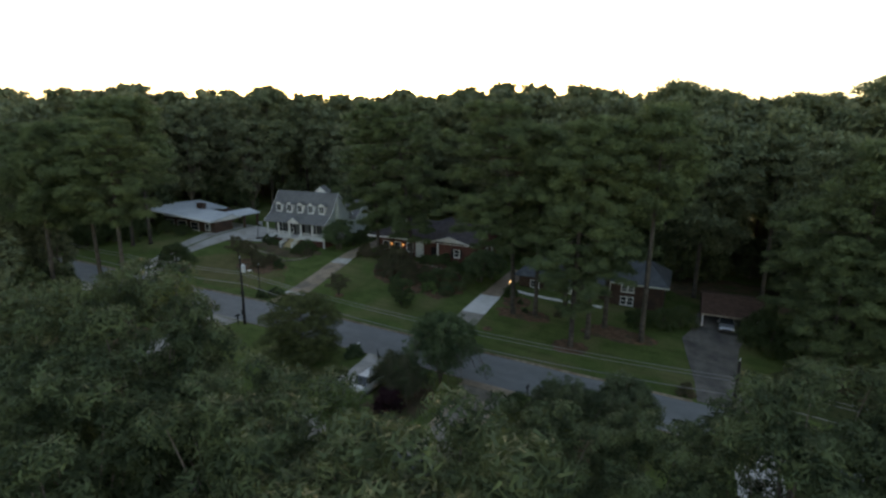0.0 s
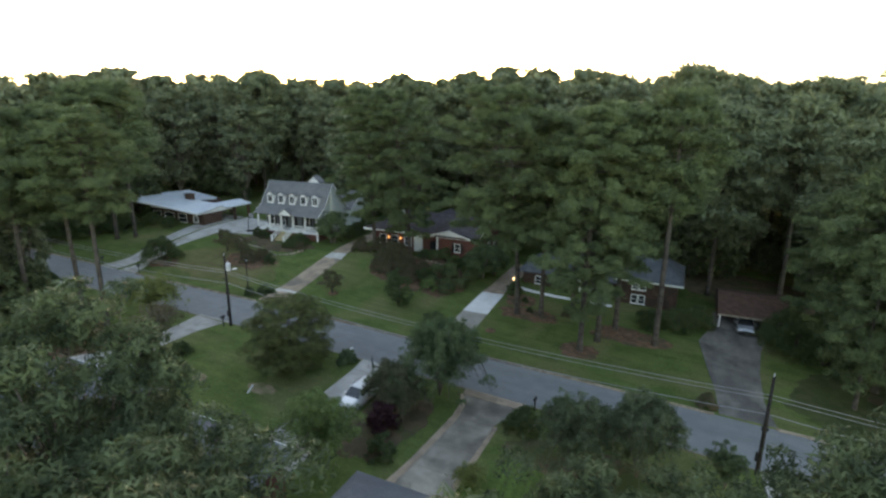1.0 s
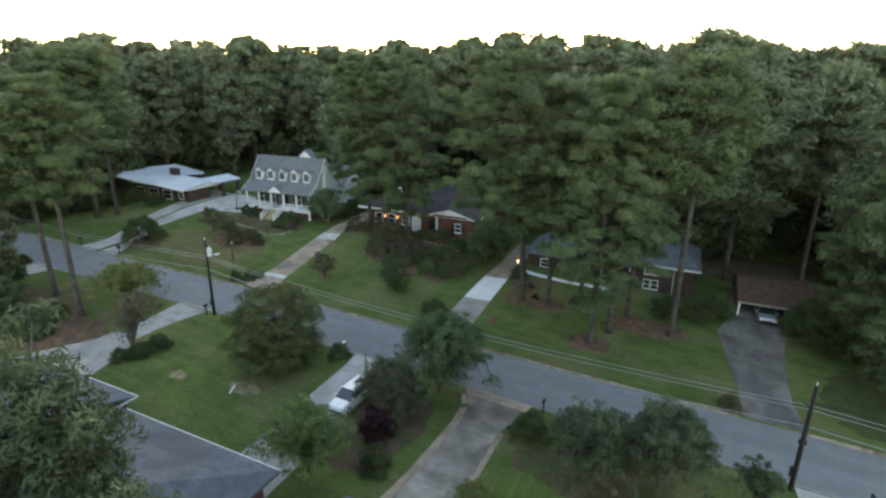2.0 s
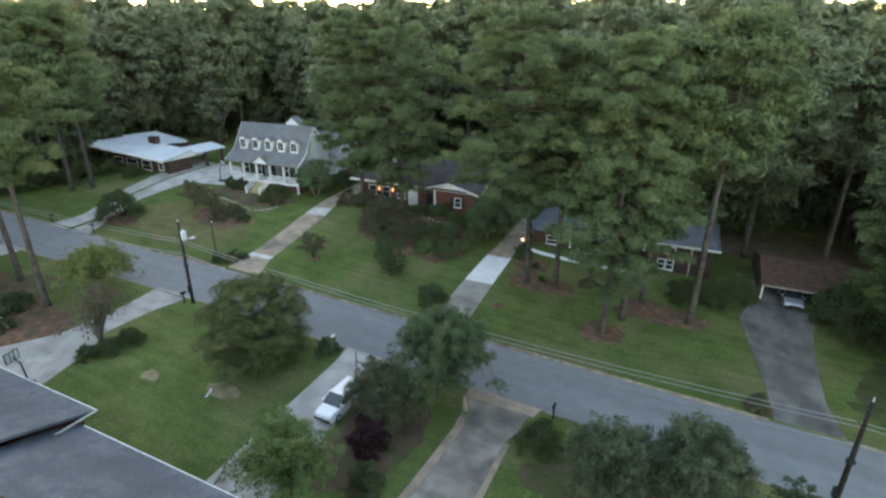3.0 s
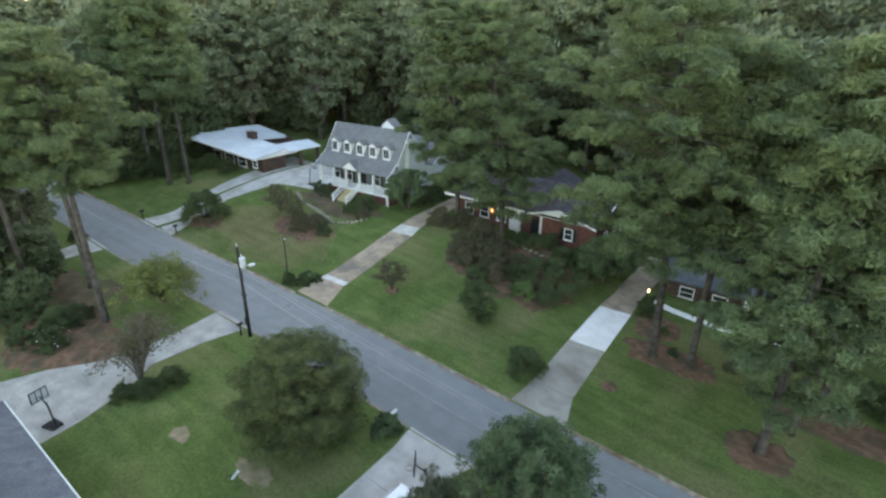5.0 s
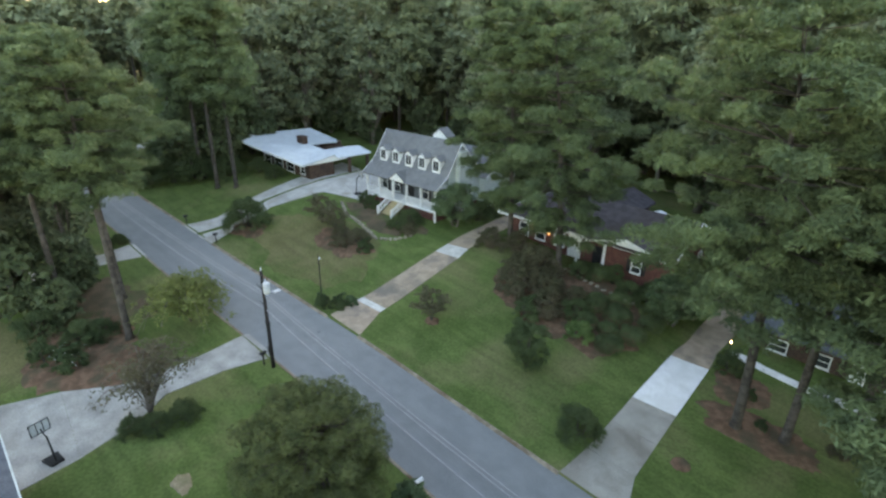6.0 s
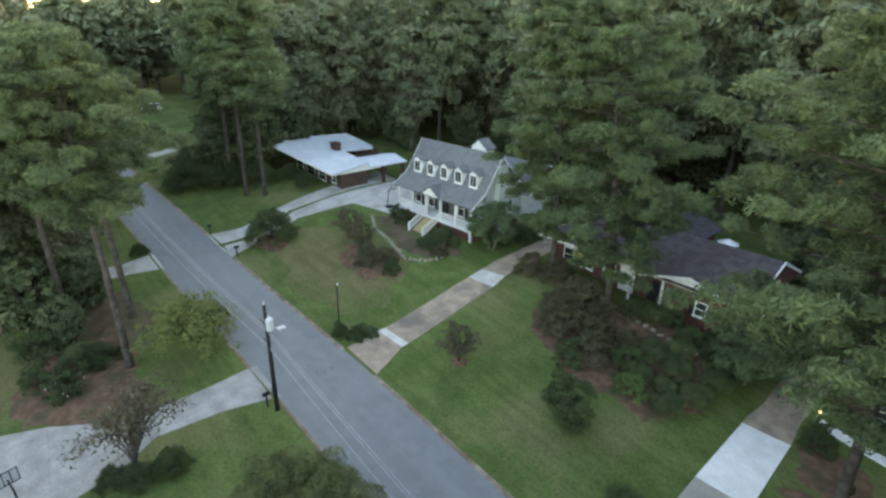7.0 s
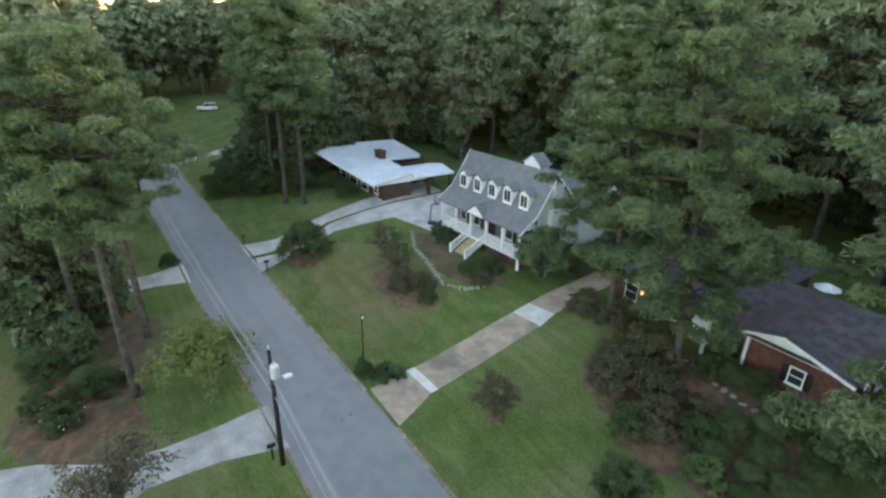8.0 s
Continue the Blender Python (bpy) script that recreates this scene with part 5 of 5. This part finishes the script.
um = thing("patio_umbrella", pose(-36.2, 86.9, land(-36.2, 86.9)), "open white patio umbrella behind the brick house", "umbrella")
part("pole", Shape().tube([(0, 0, 0), (0, 0, 2.5)], [0.03, 0.03], 8), GALV, um)
part("canopy", Shape().tube([(0, 0, 2.05), (0, 0, 2.1), (0, 0, 2.55)], [1.05, 1.05, 0.03], 8), WHITE, um, "white canopy")
part("base", Shape().tube([(0, 0, 0), (0, 0, 0.1)], [0.3, 0.28], 12), BLACK, um)

stake = thing("lawn_stake", pose(-35.6, 34.2, land(-35.6, 34.2) - 0.05, 0, 35, 30), "short pale wooden stake leaning in the lawn", "stake")
part("stake_board", Shape().box(-0.08, 0.08, -0.04, 0.04, 0, 0.95), WHITE, stake)
part("stake_brace", Shape().tube([(0, 0, 0.3), (-0.35, 0, 0.05)], [0.03, 0.03], 6), CREOSOTE, stake)

# curved front walk of the split-level house
walk_rows = [(-22.6, 72.2, -22.6, 71.2), (-20, 71.6, -20, 70.7), (-17, 71.3, -17, 70.4), (-13, 71.4, -13, 70.5), (-9.4, 71.6, -9.4, 70.7)]
tagged(driveway(walk_rows, [NEW_CONCRETE], 2.2, "narrow white concrete front walk"), category="path")


def stone_edge(pts, label):
    e = tagged(new("stone_edging"), label, "edging", kind="structure")
    rng = np.random.default_rng(3)
    for (x0, y0), (x1, y1) in zip(pts, pts[1:]):
        n = max(1, int(math.hypot(x1 - x0, y1 - y0) / 0.55))
        for k in range(n):
            x, y = x0 + (x1 - x0) * k / n, y0 + (y1 - y0) * k / n
            a, b, c_ = rng.uniform(0.2, 0.32), rng.uniform(0.14, 0.22), rng.uniform(0.1, 0.2)
            s = Shape().prism([(-a, -b * 0.6), (-a * 0.4, -b), (a * 0.8, -b * 0.8), (a, b * 0.3), (a * 0.2, b), (-a * 0.8, b * 0.8)], -0.1, c_, "z")
            t_ = rng.uniform(0, 6.3)
            s.v = [(x + vx * math.cos(t_) - vy * math.sin(t_), y + vx * math.sin(t_) + vy * math.cos(t_), land(x, y) + vz) for vx, vy, vz in s.v]
            part("stone", s, STONE, e)


stone_edge([(-69.0, 65.5), (-66.0, 64.0), (-63, 63.6), (-60.5, 63.0), (-58.2, 62.5), (-56.2, 63.6), (-55.0, 65.6)], "curved row of tan edging stones before the porch")

stone_edge([(-38.4, 70.6), (-35.7, 69.8), (-33.7, 69.7), (-32.2, 69.9), (-30.4, 70.1)], "short row of pale stones along the walk to the brick porch")

# ---- beds ----
MOWN = material("striped_mown_grass", (0.078, 0.122, 0.032), (0.1, 0.148, 0.042), rough=0.95, scale=0.5, fine=5, bump=0.6, spec=0.1, lo=0.35, hi=0.65, streak=(3, 0.03, 1.5, 0.3))
bed("mown_lawn", -9.6, 32.0, 4.6, 5.6, MOWN, "bright green lawn mown in stripes beside the dark driveway", 23, -0.02)
bed("dry_lawn", -63.0, 57.6, 11.0, 6.0, DRY, "dry olive-brown stretch of lawn on the bank", 21, -0.02)
bed("porch_bed", -61.5, 66.2, 7.0, 2.6, LITTER, "mulched bed with shrubs before the porch", 2)
bed("mulch_bed", -61.0, 59.8, 5.2, 2.4, STRAW, "reddish mulch bed with low shrubs on the lawn", 3)
bed("mulch_bed", -36.0, 66.4, 7.2, 5.4, STRAW, "wide pine straw bed full of shrubs before the brick house", 4)
bed("mulch_bed", -31.4, 66.0, 3.2, 3.2, STRAW, "pine straw bed under clipped shrubs", 5)
bed("straw_ring", -10.7, 56.9, 2.3, 1.9, STRAW, "reddish pine straw ring round a trunk", 6)
bed("straw_ring", -18.2, 63.2, 4.2, 2.0, STRAW, "reddish pine straw bed round two trunks", 7)
bed("straw_ring", -20.6, 67.4, 2.2, 2.4, STRAW, "reddish pine straw bed beside the driveway", 17)
bed("straw_ring", -6.2, 62.8, 4.8, 2.2, STRAW, "reddish pine straw bed round pine trunks", 8)
bed("mulch_bed", -61.0, 33.6, 7.2, 4.8, STRAW, "pine straw bed under a leaning pine", 9)
bed("mulch_bed", -66.0, 36.0, 6.5, 4.6, LITTER, "shaded litter under tall pines", 10)
bed("mulch_bed", -22.5, 36.5, 3.0, 6.0, LITTER, "dark planted bed beside a driveway", 11)
bed("mulch_bed", -6.5, 38.2, 5.5, 2.6, LITTER, "planted bed at the street edge", 12)
bed("mulch_bed", -34.9, 35.3, 1.6, 0.8, DRY_EARTH, "bare litter under a spreading evergreen", 13)
bed("dry_lawn", -64.5, 29.6, 6.0, 3.4, DRY, "thin dry grass in the shade of the pines", 24, -0.02)
bed("bare_patch", -41.4, 34.1, 0.95, 0.6, DRY_EARTH, "bare tan patch of earth in the lawn", 14, 0.0)
bed("forest_litter", 7.5, 88.0, 14, 6.5, LITTER, "brown leaf litter behind the carport", 15)
# These two beds carry the tree shade in their dark colour.
bed("shady_floor", 18.6, 58.4, 10.2, 7.4, FLOOR, "litter and thin grass beside the drive, coloured darker for tree shade", 22)
bed("shady_floor", 14.6, 54.9, 6.2, 2.5, FLOOR, "thin grass along the street, coloured darker for tree shade", 26)
bed("forest_litter", 19.5, 64.0, 6.5, 10, LITTER, "brown leaf litter under the pines", 16)
bed("mulch_bed", -73.4, 54.6, 2.6, 2.0, STRAW, "straw bed round a big dark shrub", 18)
bed("mulch_bed", -43.2, 56.6, 0.7, 0.6, STRAW, "small ring of straw round a thin tree", 19)
bed("mulch_bed", -21.0, 57.0, 0.6, 0.6, STRAW, "small ring of straw in the lawn", 20)

# ---- shrubs and small trees ----
SH = "dark green shrub"
for nm, key, x, y, trn, sz, lab in (
        ("evergreen_tree", "cedar", -34.8, 39.1, 0, 1.0, "broad olive-green evergreen tree on the lawn"),
        ("street_tree", "myrtle", -20.1, 41.7, 0, 1.1, "bluish green drooping tree beside the street"),
        ("crape_myrtle", "crape", -22.9, 38.5, 50, 1.0, "small flowering tree leaning over a driveway"),
        ("crape_myrtle", "crape", -21.6, 37.6, 130, 0.85, "small green tree beside a driveway"),
        ("small_tree", "spray_green", -24.2, 30.2, 30, 1.05, "small bushy green tree beside a driveway"),
        ("maroon_shrub", "purple", -22.0, 35.3, 0, 0.85, "dark maroon shrub in a planted bed"),
        ("shrub", "shrub", -20.6, 32.6, 0, 1.1, "rounded green shrub in a planted bed"),
        ("small_tree", "bare", -48.0, 34.7, 0, 1.2, "sparse brownish small tree beside the driveway"),
        ("shrub", "big_shrub", -46.6, 36.3, 0, 0.5, "low dark shrub beside the driveway"),
        ("shrub", "big_shrub", -46.9, 34.6, 90, 0.48, "low dark shrub beside the driveway"),
        ("shrub", "big_shrub", -47.9, 33.4, 190, 0.4, "low dark shrub beside the driveway"),
        ("yellowish_tree", "lime", -57.9, 41.3, 0, 1.22, "yellow-green small tree by the street"),
        ("crape_myrtle", "crape_tall", -7.1, 37.0, 20, 0.95, "bluish green small tree at the street"),
        ("crape_myrtle", "crape_tall", -3.1, 38.8, 200, 1.0, "bluish green small tree at the street"),
        ("shrub", "wispy", 2.6, 40.6, 30, 1.0, "wispy upright grey-green shrub beside the pole at the street"),
        ("shrub", "lime", -13.6, 32.6, 60, 0.42, "small yellow-green shrub beside the dark driveway"),
        ("shrub", "big_shrub", -12.0, 40.6, 100, 0.68, "rounded green shrub beside the dark driveway"),
        ("shrub", "big_shrub", -74.1, 54.9, 0, 1.3, "big rounded dark green shrub on the lawn"),
        ("shrub", "shrub", -51.4, 52.5, 0, 0.85, "dark shrub beside the slim post"),
        ("shrub", "shrub", -52.6, 51.4, 120, 0.8, "dark shrub beside the slim post"),
        ("shrub", "lime_shrub", -51.0, 53.5, 120, 0.65, "green shrub at the driveway mouth"),
        ("thin_tree", "thin_tree", -43.2, 56.6, 0, 1.0, "thin brownish young tree on the lawn"),
        ("slim_evergreen", "slim", -33.5, 57.6, 0, 1.0, "slim dark evergreen on the lawn"),
        ("shrub", "big_shrub", -26.9, 54.6, 0, 0.72, "rounded shrub beside the driveway"),
        ("shrub", "shrub", -22.0, 69.0, 0, 1.1, "clipped dark shrub beside a lamp"),
        ("shrub", "brown_shrub", -47.2, 69.4, 0, 1.1, "purplish brown shrub at the driveway edge"),
        ("porch_shrub", "big_shrub", -57.2, 66.9, 0, 0.72, "large dark green shrub before the porch"),
        ("porch_shrub", "big_shrub", -58.2, 65.4, 100, 0.5, "dark green shrub before the porch"),
        ("porch_shrub", "shrub", -64.8, 67.2, 0, 1.0, SH + " before the porch"),
        ("porch_shrub", "shrub", -66.8, 67.6, 50, 0.9, SH + " before the porch"),
        ("porch_shrub", "brown_shrub", -56.0, 65.4, 0, 0.7, "brownish low shrub in the porch bed"),
        ("lawn_shrub", "thin_tree", -63.5, 60.6, 0, 1.0, "sparse reddish shrub in a mulch bed"),
        ("lawn_shrub", "brown_shrub", -61.0, 59.8, 90, 1.1, "reddish brown shrub in a mulch bed"),
        ("lawn_shrub", "brown_shrub", -59.2, 60.8, 200, 1.0, "reddish brown shrub in a mulch bed"),
        ("lawn_shrub", "shrub", -57.4, 60.2, 10, 0.9, "green shrub in a mulch bed"),
        ("small_tree", "thin_tree", -66.8, 61.0, 10, 1.1, "sparse young tree on the bank"),
        ("small_tree", "small_green", -53.2, 70.2, 0, 1.3, "green small tree beside the porch house"),
        ("shrub", "big_shrub", -52.6, 73.6, 0, 0.8, "dark hedge shrub beside the driveway"),
        ("shrub", "big_shrub", -52.8, 76.4, 70, 0.8, "dark hedge shrub beside the driveway"),
        ("shrub", "big_shrub", -53.0, 79.4, 170, 0.85, "dark hedge shrub beside the driveway"),
        ("bed_shrub", "brown_shrub", -41.0, 66.4, 0, 1.5, "brownish shrub in the straw bed"),
        ("bed_shrub", "brown_shrub", -39.8, 65.2, 60, 1.6, "brownish shrub in the straw bed"),
        ("bed_shrub", "brown_shrub", -40.0, 67.8, 160, 1.8, "brownish shrub in the straw bed"),
        ("bed_shrub", "brown_shrub", -37.4, 66.0, 110, 1.3, "brownish shrub in the straw bed"),
        ("bed_shrub", "brown_shrub", -34.8, 66.8, 210, 1.0, "brownish shrub in the straw bed"),
        ("bed_shrub", "brown_shrub", -36.4, 64.0, 10, 1.3, "brownish shrub in the straw bed"),
        ("bed_shrub", "shrub", -37.2, 62.6, 10, 1.2, "dark green shrub in the straw bed"),
        ("bed_shrub", "bright_shrub", -32.4, 63.4, 10, 1.05, "bright large-leaved green shrub in the bed"),
        ("clipped_shrub", "clipped", -30.9, 67.3, 0, 1.1, "clipped rounded dark green shrub in the bed"),
        ("clipped_shrub", "clipped", -28.9, 66.2, 37, 1.0, "clipped rounded dark green shrub in the bed"),
        ("clipped_shrub", "clipped", -29.9, 64.0, 74, 1.0, "clipped rounded dark green shrub in the bed"),
        ("clipped_shrub", "clipped", -28.4, 68.4, 111, 0.95, "clipped rounded dark green shrub in the bed"),
        ("clipped_shrub", "clipped", -33.1, 67.3, 148, 1.05, "clipped rounded dark green shrub in the bed"),
        ("clipped_shrub", "clipped", -32.7, 65.2, 185, 0.9, "clipped rounded dark green shrub in the bed"),
        ("clipped_shrub", "clipped", -30.8, 65.6, 222, 0.8, "clipped rounded dark green shrub in the bed"),
        ("clipped_shrub", "clipped", -31.6, 69.0, 259, 0.9, "clipped rounded dark green shrub in the bed"),
        ("clipped_shrub", "clipped", -28.3, 70.3, 296, 0.85, "clipped rounded dark green shrub in the bed"),
        ("bed_shrub", "clipped", -34.8, 70.9, 20, 1.05, "rounded dark green shrub beside the brick porch"),
        ("bed_shrub", "slim", -33.5, 71.1, 60, 0.52, "dark conical shrub beside the gable window"),
        ("bed_shrub", "big_shrub", -30.2, 71.3, 140, 0.6, "dark shrub under the brick wall"),
        ("bed_shrub", "big_shrub", -34.0, 65.6, 30, 0.6, "dark green shrub in the straw bed"),
        ("bed_shrub", "big_shrub", -36.6, 70.4, 250, 0.55, "rounded dark shrub beside the brick porch"),
        ("bed_shrub", "big_shrub", -31.6, 70.4, 0, 0.6, "dark shrub under the gable window"),
        ("bed_shrub", "big_shrub", -28.6, 70.4, 100, 0.62, "dark shrub under the brick wall"),
        ("bed_shrub", "big_shrub", -41.6, 70.0, 0, 0.5, "dark shrub under the windows"),
        ("bed_shrub", "brown_shrub", -44.4, 70.4, 0, 1.2, "brownish shrub under the windows"),
        ("low_shrub", "shrub", -18.3, 63.9, 0, 0.45, "small round shrub in pine straw"),
        ("low_shrub", "shrub", -19.8, 66.6, 0, 0.5, "small round shrub in pine straw"),
        ("low_shrub", "brown_shrub", -14.0, 65.0, 0, 0.5, "small brown shrub in pine straw"),
        ("small_tree", "small_green", -27.6, 70.8, 0, 1.25, "green small tree at the corner of the brick house"),
        ("small_tree", "small_green", -26.9, 74.0, 120, 1.15, "green small tree beside the brick house"),
        ("shrub", "big_shrub", -4.2, 66.6, 0, 0.8, "dark shrub before the brick house"),
        ("shrub", "big_shrub", -1.6, 67.6, 40, 0.9, "dark shrub before the brick house"),
        ("shrub", "big_shrub", 0.6, 69.6, 90, 0.9, "dark shrub beside the carport drive"),
        ("shrub", "big_shrub", 9.9, 66.6, 30, 1.25, "large dark shrub beside the carport"),
        ("shrub", "big_shrub", 9.8, 70.0, 90, 1.3, "large dark shrub beside the carport"),
        ("low_tree", "understorey", 14.6, 63.0, 40, 0.5, "dark leafy low tree beside the carport drive"),
        ("low_tree", "understorey", 18.0, 58.6, 140, 0.55, "dark leafy low tree under the pines"),
        ("shrub", "big_shrub", 12.8, 65.6, 190, 1.2, "large dark shrub beside the carport drive"),
        ("shrub", "brown_shrub", 1.6, 51.9, 0, 0.7, "reddish low shrub at the driveway mouth"),
        ("shrub", "lime_shrub", -31.0, 42.9, 0, 1.0, "yellow-green shrub round the mailbox"),
        ("shrub", "big_shrub", -61.2, 33.8, 0, 0.7, "dark shrub under the leaning pine"),
        ("shrub", "big_shrub", -60.9, 35.2, 80, 0.62, "dark shrub under the leaning pine"),
        ("low_tree", "understorey", -70.8, 35.6, 160, 0.62, "dark leafy low tree under the pines"),
        ("low_tree", "understorey", -65.8, 33.4, 200, 0.45, "dark leafy low tree under the pines"),
        ("low_tree", "understorey", -69.6, 31.6, 260, 0.85, "dark leafy low tree under the pines"),
        ("low_tree", "understorey", -95.5, 61.5, 30, 1.0, "dense dark low tree beside the white-roofed house"),
        ("low_tree", "understorey", -99.0, 57.0, 130, 0.9, "dense dark low tree at the lawn edge"),
        ("low_tree", "understorey", -99.5, 63.0, 230, 1.15, "dense dark low tree beside the white-roofed house"),
        ("low_tree", "understorey", -104.0, 59.5, 330, 1.05, "dense dark low tree at the lawn edge"),
        ("low_tree", "understorey", -97.5, 68.0, 80, 1.0, "dense dark low tree beside the white-roofed house"),
        ("shrub", "shrub", -60.6, 31.0, 90, 1.1, "rounded dark shrub on straw"),
        ("shrub", "big_shrub", -64.6, 31.6, 90, 0.8, "dark shrub on straw"),
        ("shrub", "big_shrub", -93.0, 60.6, 0, 1.0, "dark shrub before the white-roofed house"),
        ("shrub", "big_shrub", -84.4, 64.6, 40, 0.7, "dark shrub before the white-roofed house"),
        ("shrub", "big_shrub", -88.6, 64.4, 140, 0.8, "dark shrub before the white-roofed house"),
        ("shrub", "big_shrub", -96.0, 57.6, 40, 1.4, "large dark shrub at the woods"),
        ("shrub", "big_shrub", -99.6, 56.0, 140, 1.6, "large dark shrub at the woods"),
        ("shrub", "big_shrub", -103.6, 55.6, 240, 1.7, "large dark shrub at the woods"),
        ("hedge_shrub", "big_shrub", -97.4, 54.8, 0, 1.1, "large dark green shrub at the lawn edge"),
        ("hedge_shrub", "big_shrub", -99.8, 52.0, 70, 1.2, "large dark green shrub at the lawn edge"),
        ("hedge_shrub", "big_shrub", -94.4, 58.4, 140, 1.15, "large dark green shrub at the lawn edge"),
        ("hedge_shrub", "big_shrub", -91.6, 61.0, 200, 1.1, "large dark green shrub at the lawn edge"),
        ("shrub", "big_shrub", -79.6, 42.0, 20, 0.45, "rounded shrub at the street edge")):
    tree(nm, key, x, y, trn, sz, lab, "tree" if "tree" in nm or "myrtle" in nm or "evergreen" in nm else "shrub")

flowering = tree("flowering_shrub", "shrub", -58.4, 32.4, 0, 1.2, "green shrub dotted with white blossom", "shrub")
bloom = new("blossom", leaf_mesh("blossom", leaves([(0, 0, 0.75, 1.05, 1.05, 0.85)], 30, 0.06, np.random.default_rng(9), shell=0.98, long=1.1, wide=1.0), WHITE))
bloom.parent = flowering

# ---- tall broadleaf trees near the start of the flight ----
for x, y, key, sz, trn in ((-4.6, 8.6, "oak_near_b", 1.03, 0), (-21.2, 13.2, "oak_near_b", 1.0, 215), (4.6, 20.8, "oak_near", 0.93, 200), (-13.6, 11.8, "oak_near_b", 0.9, 20),
                           (-9.4, 10.2, "oak_near_b", 0.95, 80), (-4.6, 17.2, "oak_near_b", 0.8, 130), (-26.0, 10.8, "oak_near", 0.98, 150), (10.5, 22.0, "oak_near", 0.93, 300), (-17.5, 8.0, "oak_near_b", 0.92, 230), (-0.6, 18.9, "oak_near_b", 0.77, 170)):
    tree("broadleaf_tree", key, x, y, trn, sz, "large leafy green broadleaf tree near the houses", "tree", "near broadleaf trees")

# dark wood edge south of the street, far along
for x, y, key, sz, trn in ((-72.0, 36.0, "wood_oak_b", 0.6, 0), (-74.5, 32.5, "wood_oak_a", 0.62, 70), (-70.5, 29.5, "wood_oak_b", 0.62, 130), (-80.0, 34.0, "wood_oak_a", 0.8, 130), (-86.0, 36.5, "pine_a", 0.9, 10),
                           (-92.0, 34.0, "wood_oak_b", 0.9, 10), (-79.0, 26.0, "pine_c", 0.9, 10), (-88.0, 27.0, "wood_oak_a", 0.95, 40), (-97.0, 36.5, "wood_oak_b", 0.8, 200), (-98.0, 29.0, "pine_a", 1.0, 200), (-98.0, 60.5, "pine_a", 0.95, 200), (-101.0, 64.0, "wood_oak_b", 0.8, 20)):
    tree("woodland_tree", key, x, y, trn, sz, "tall dark green tree beside the street", "tree", "woodland trees")
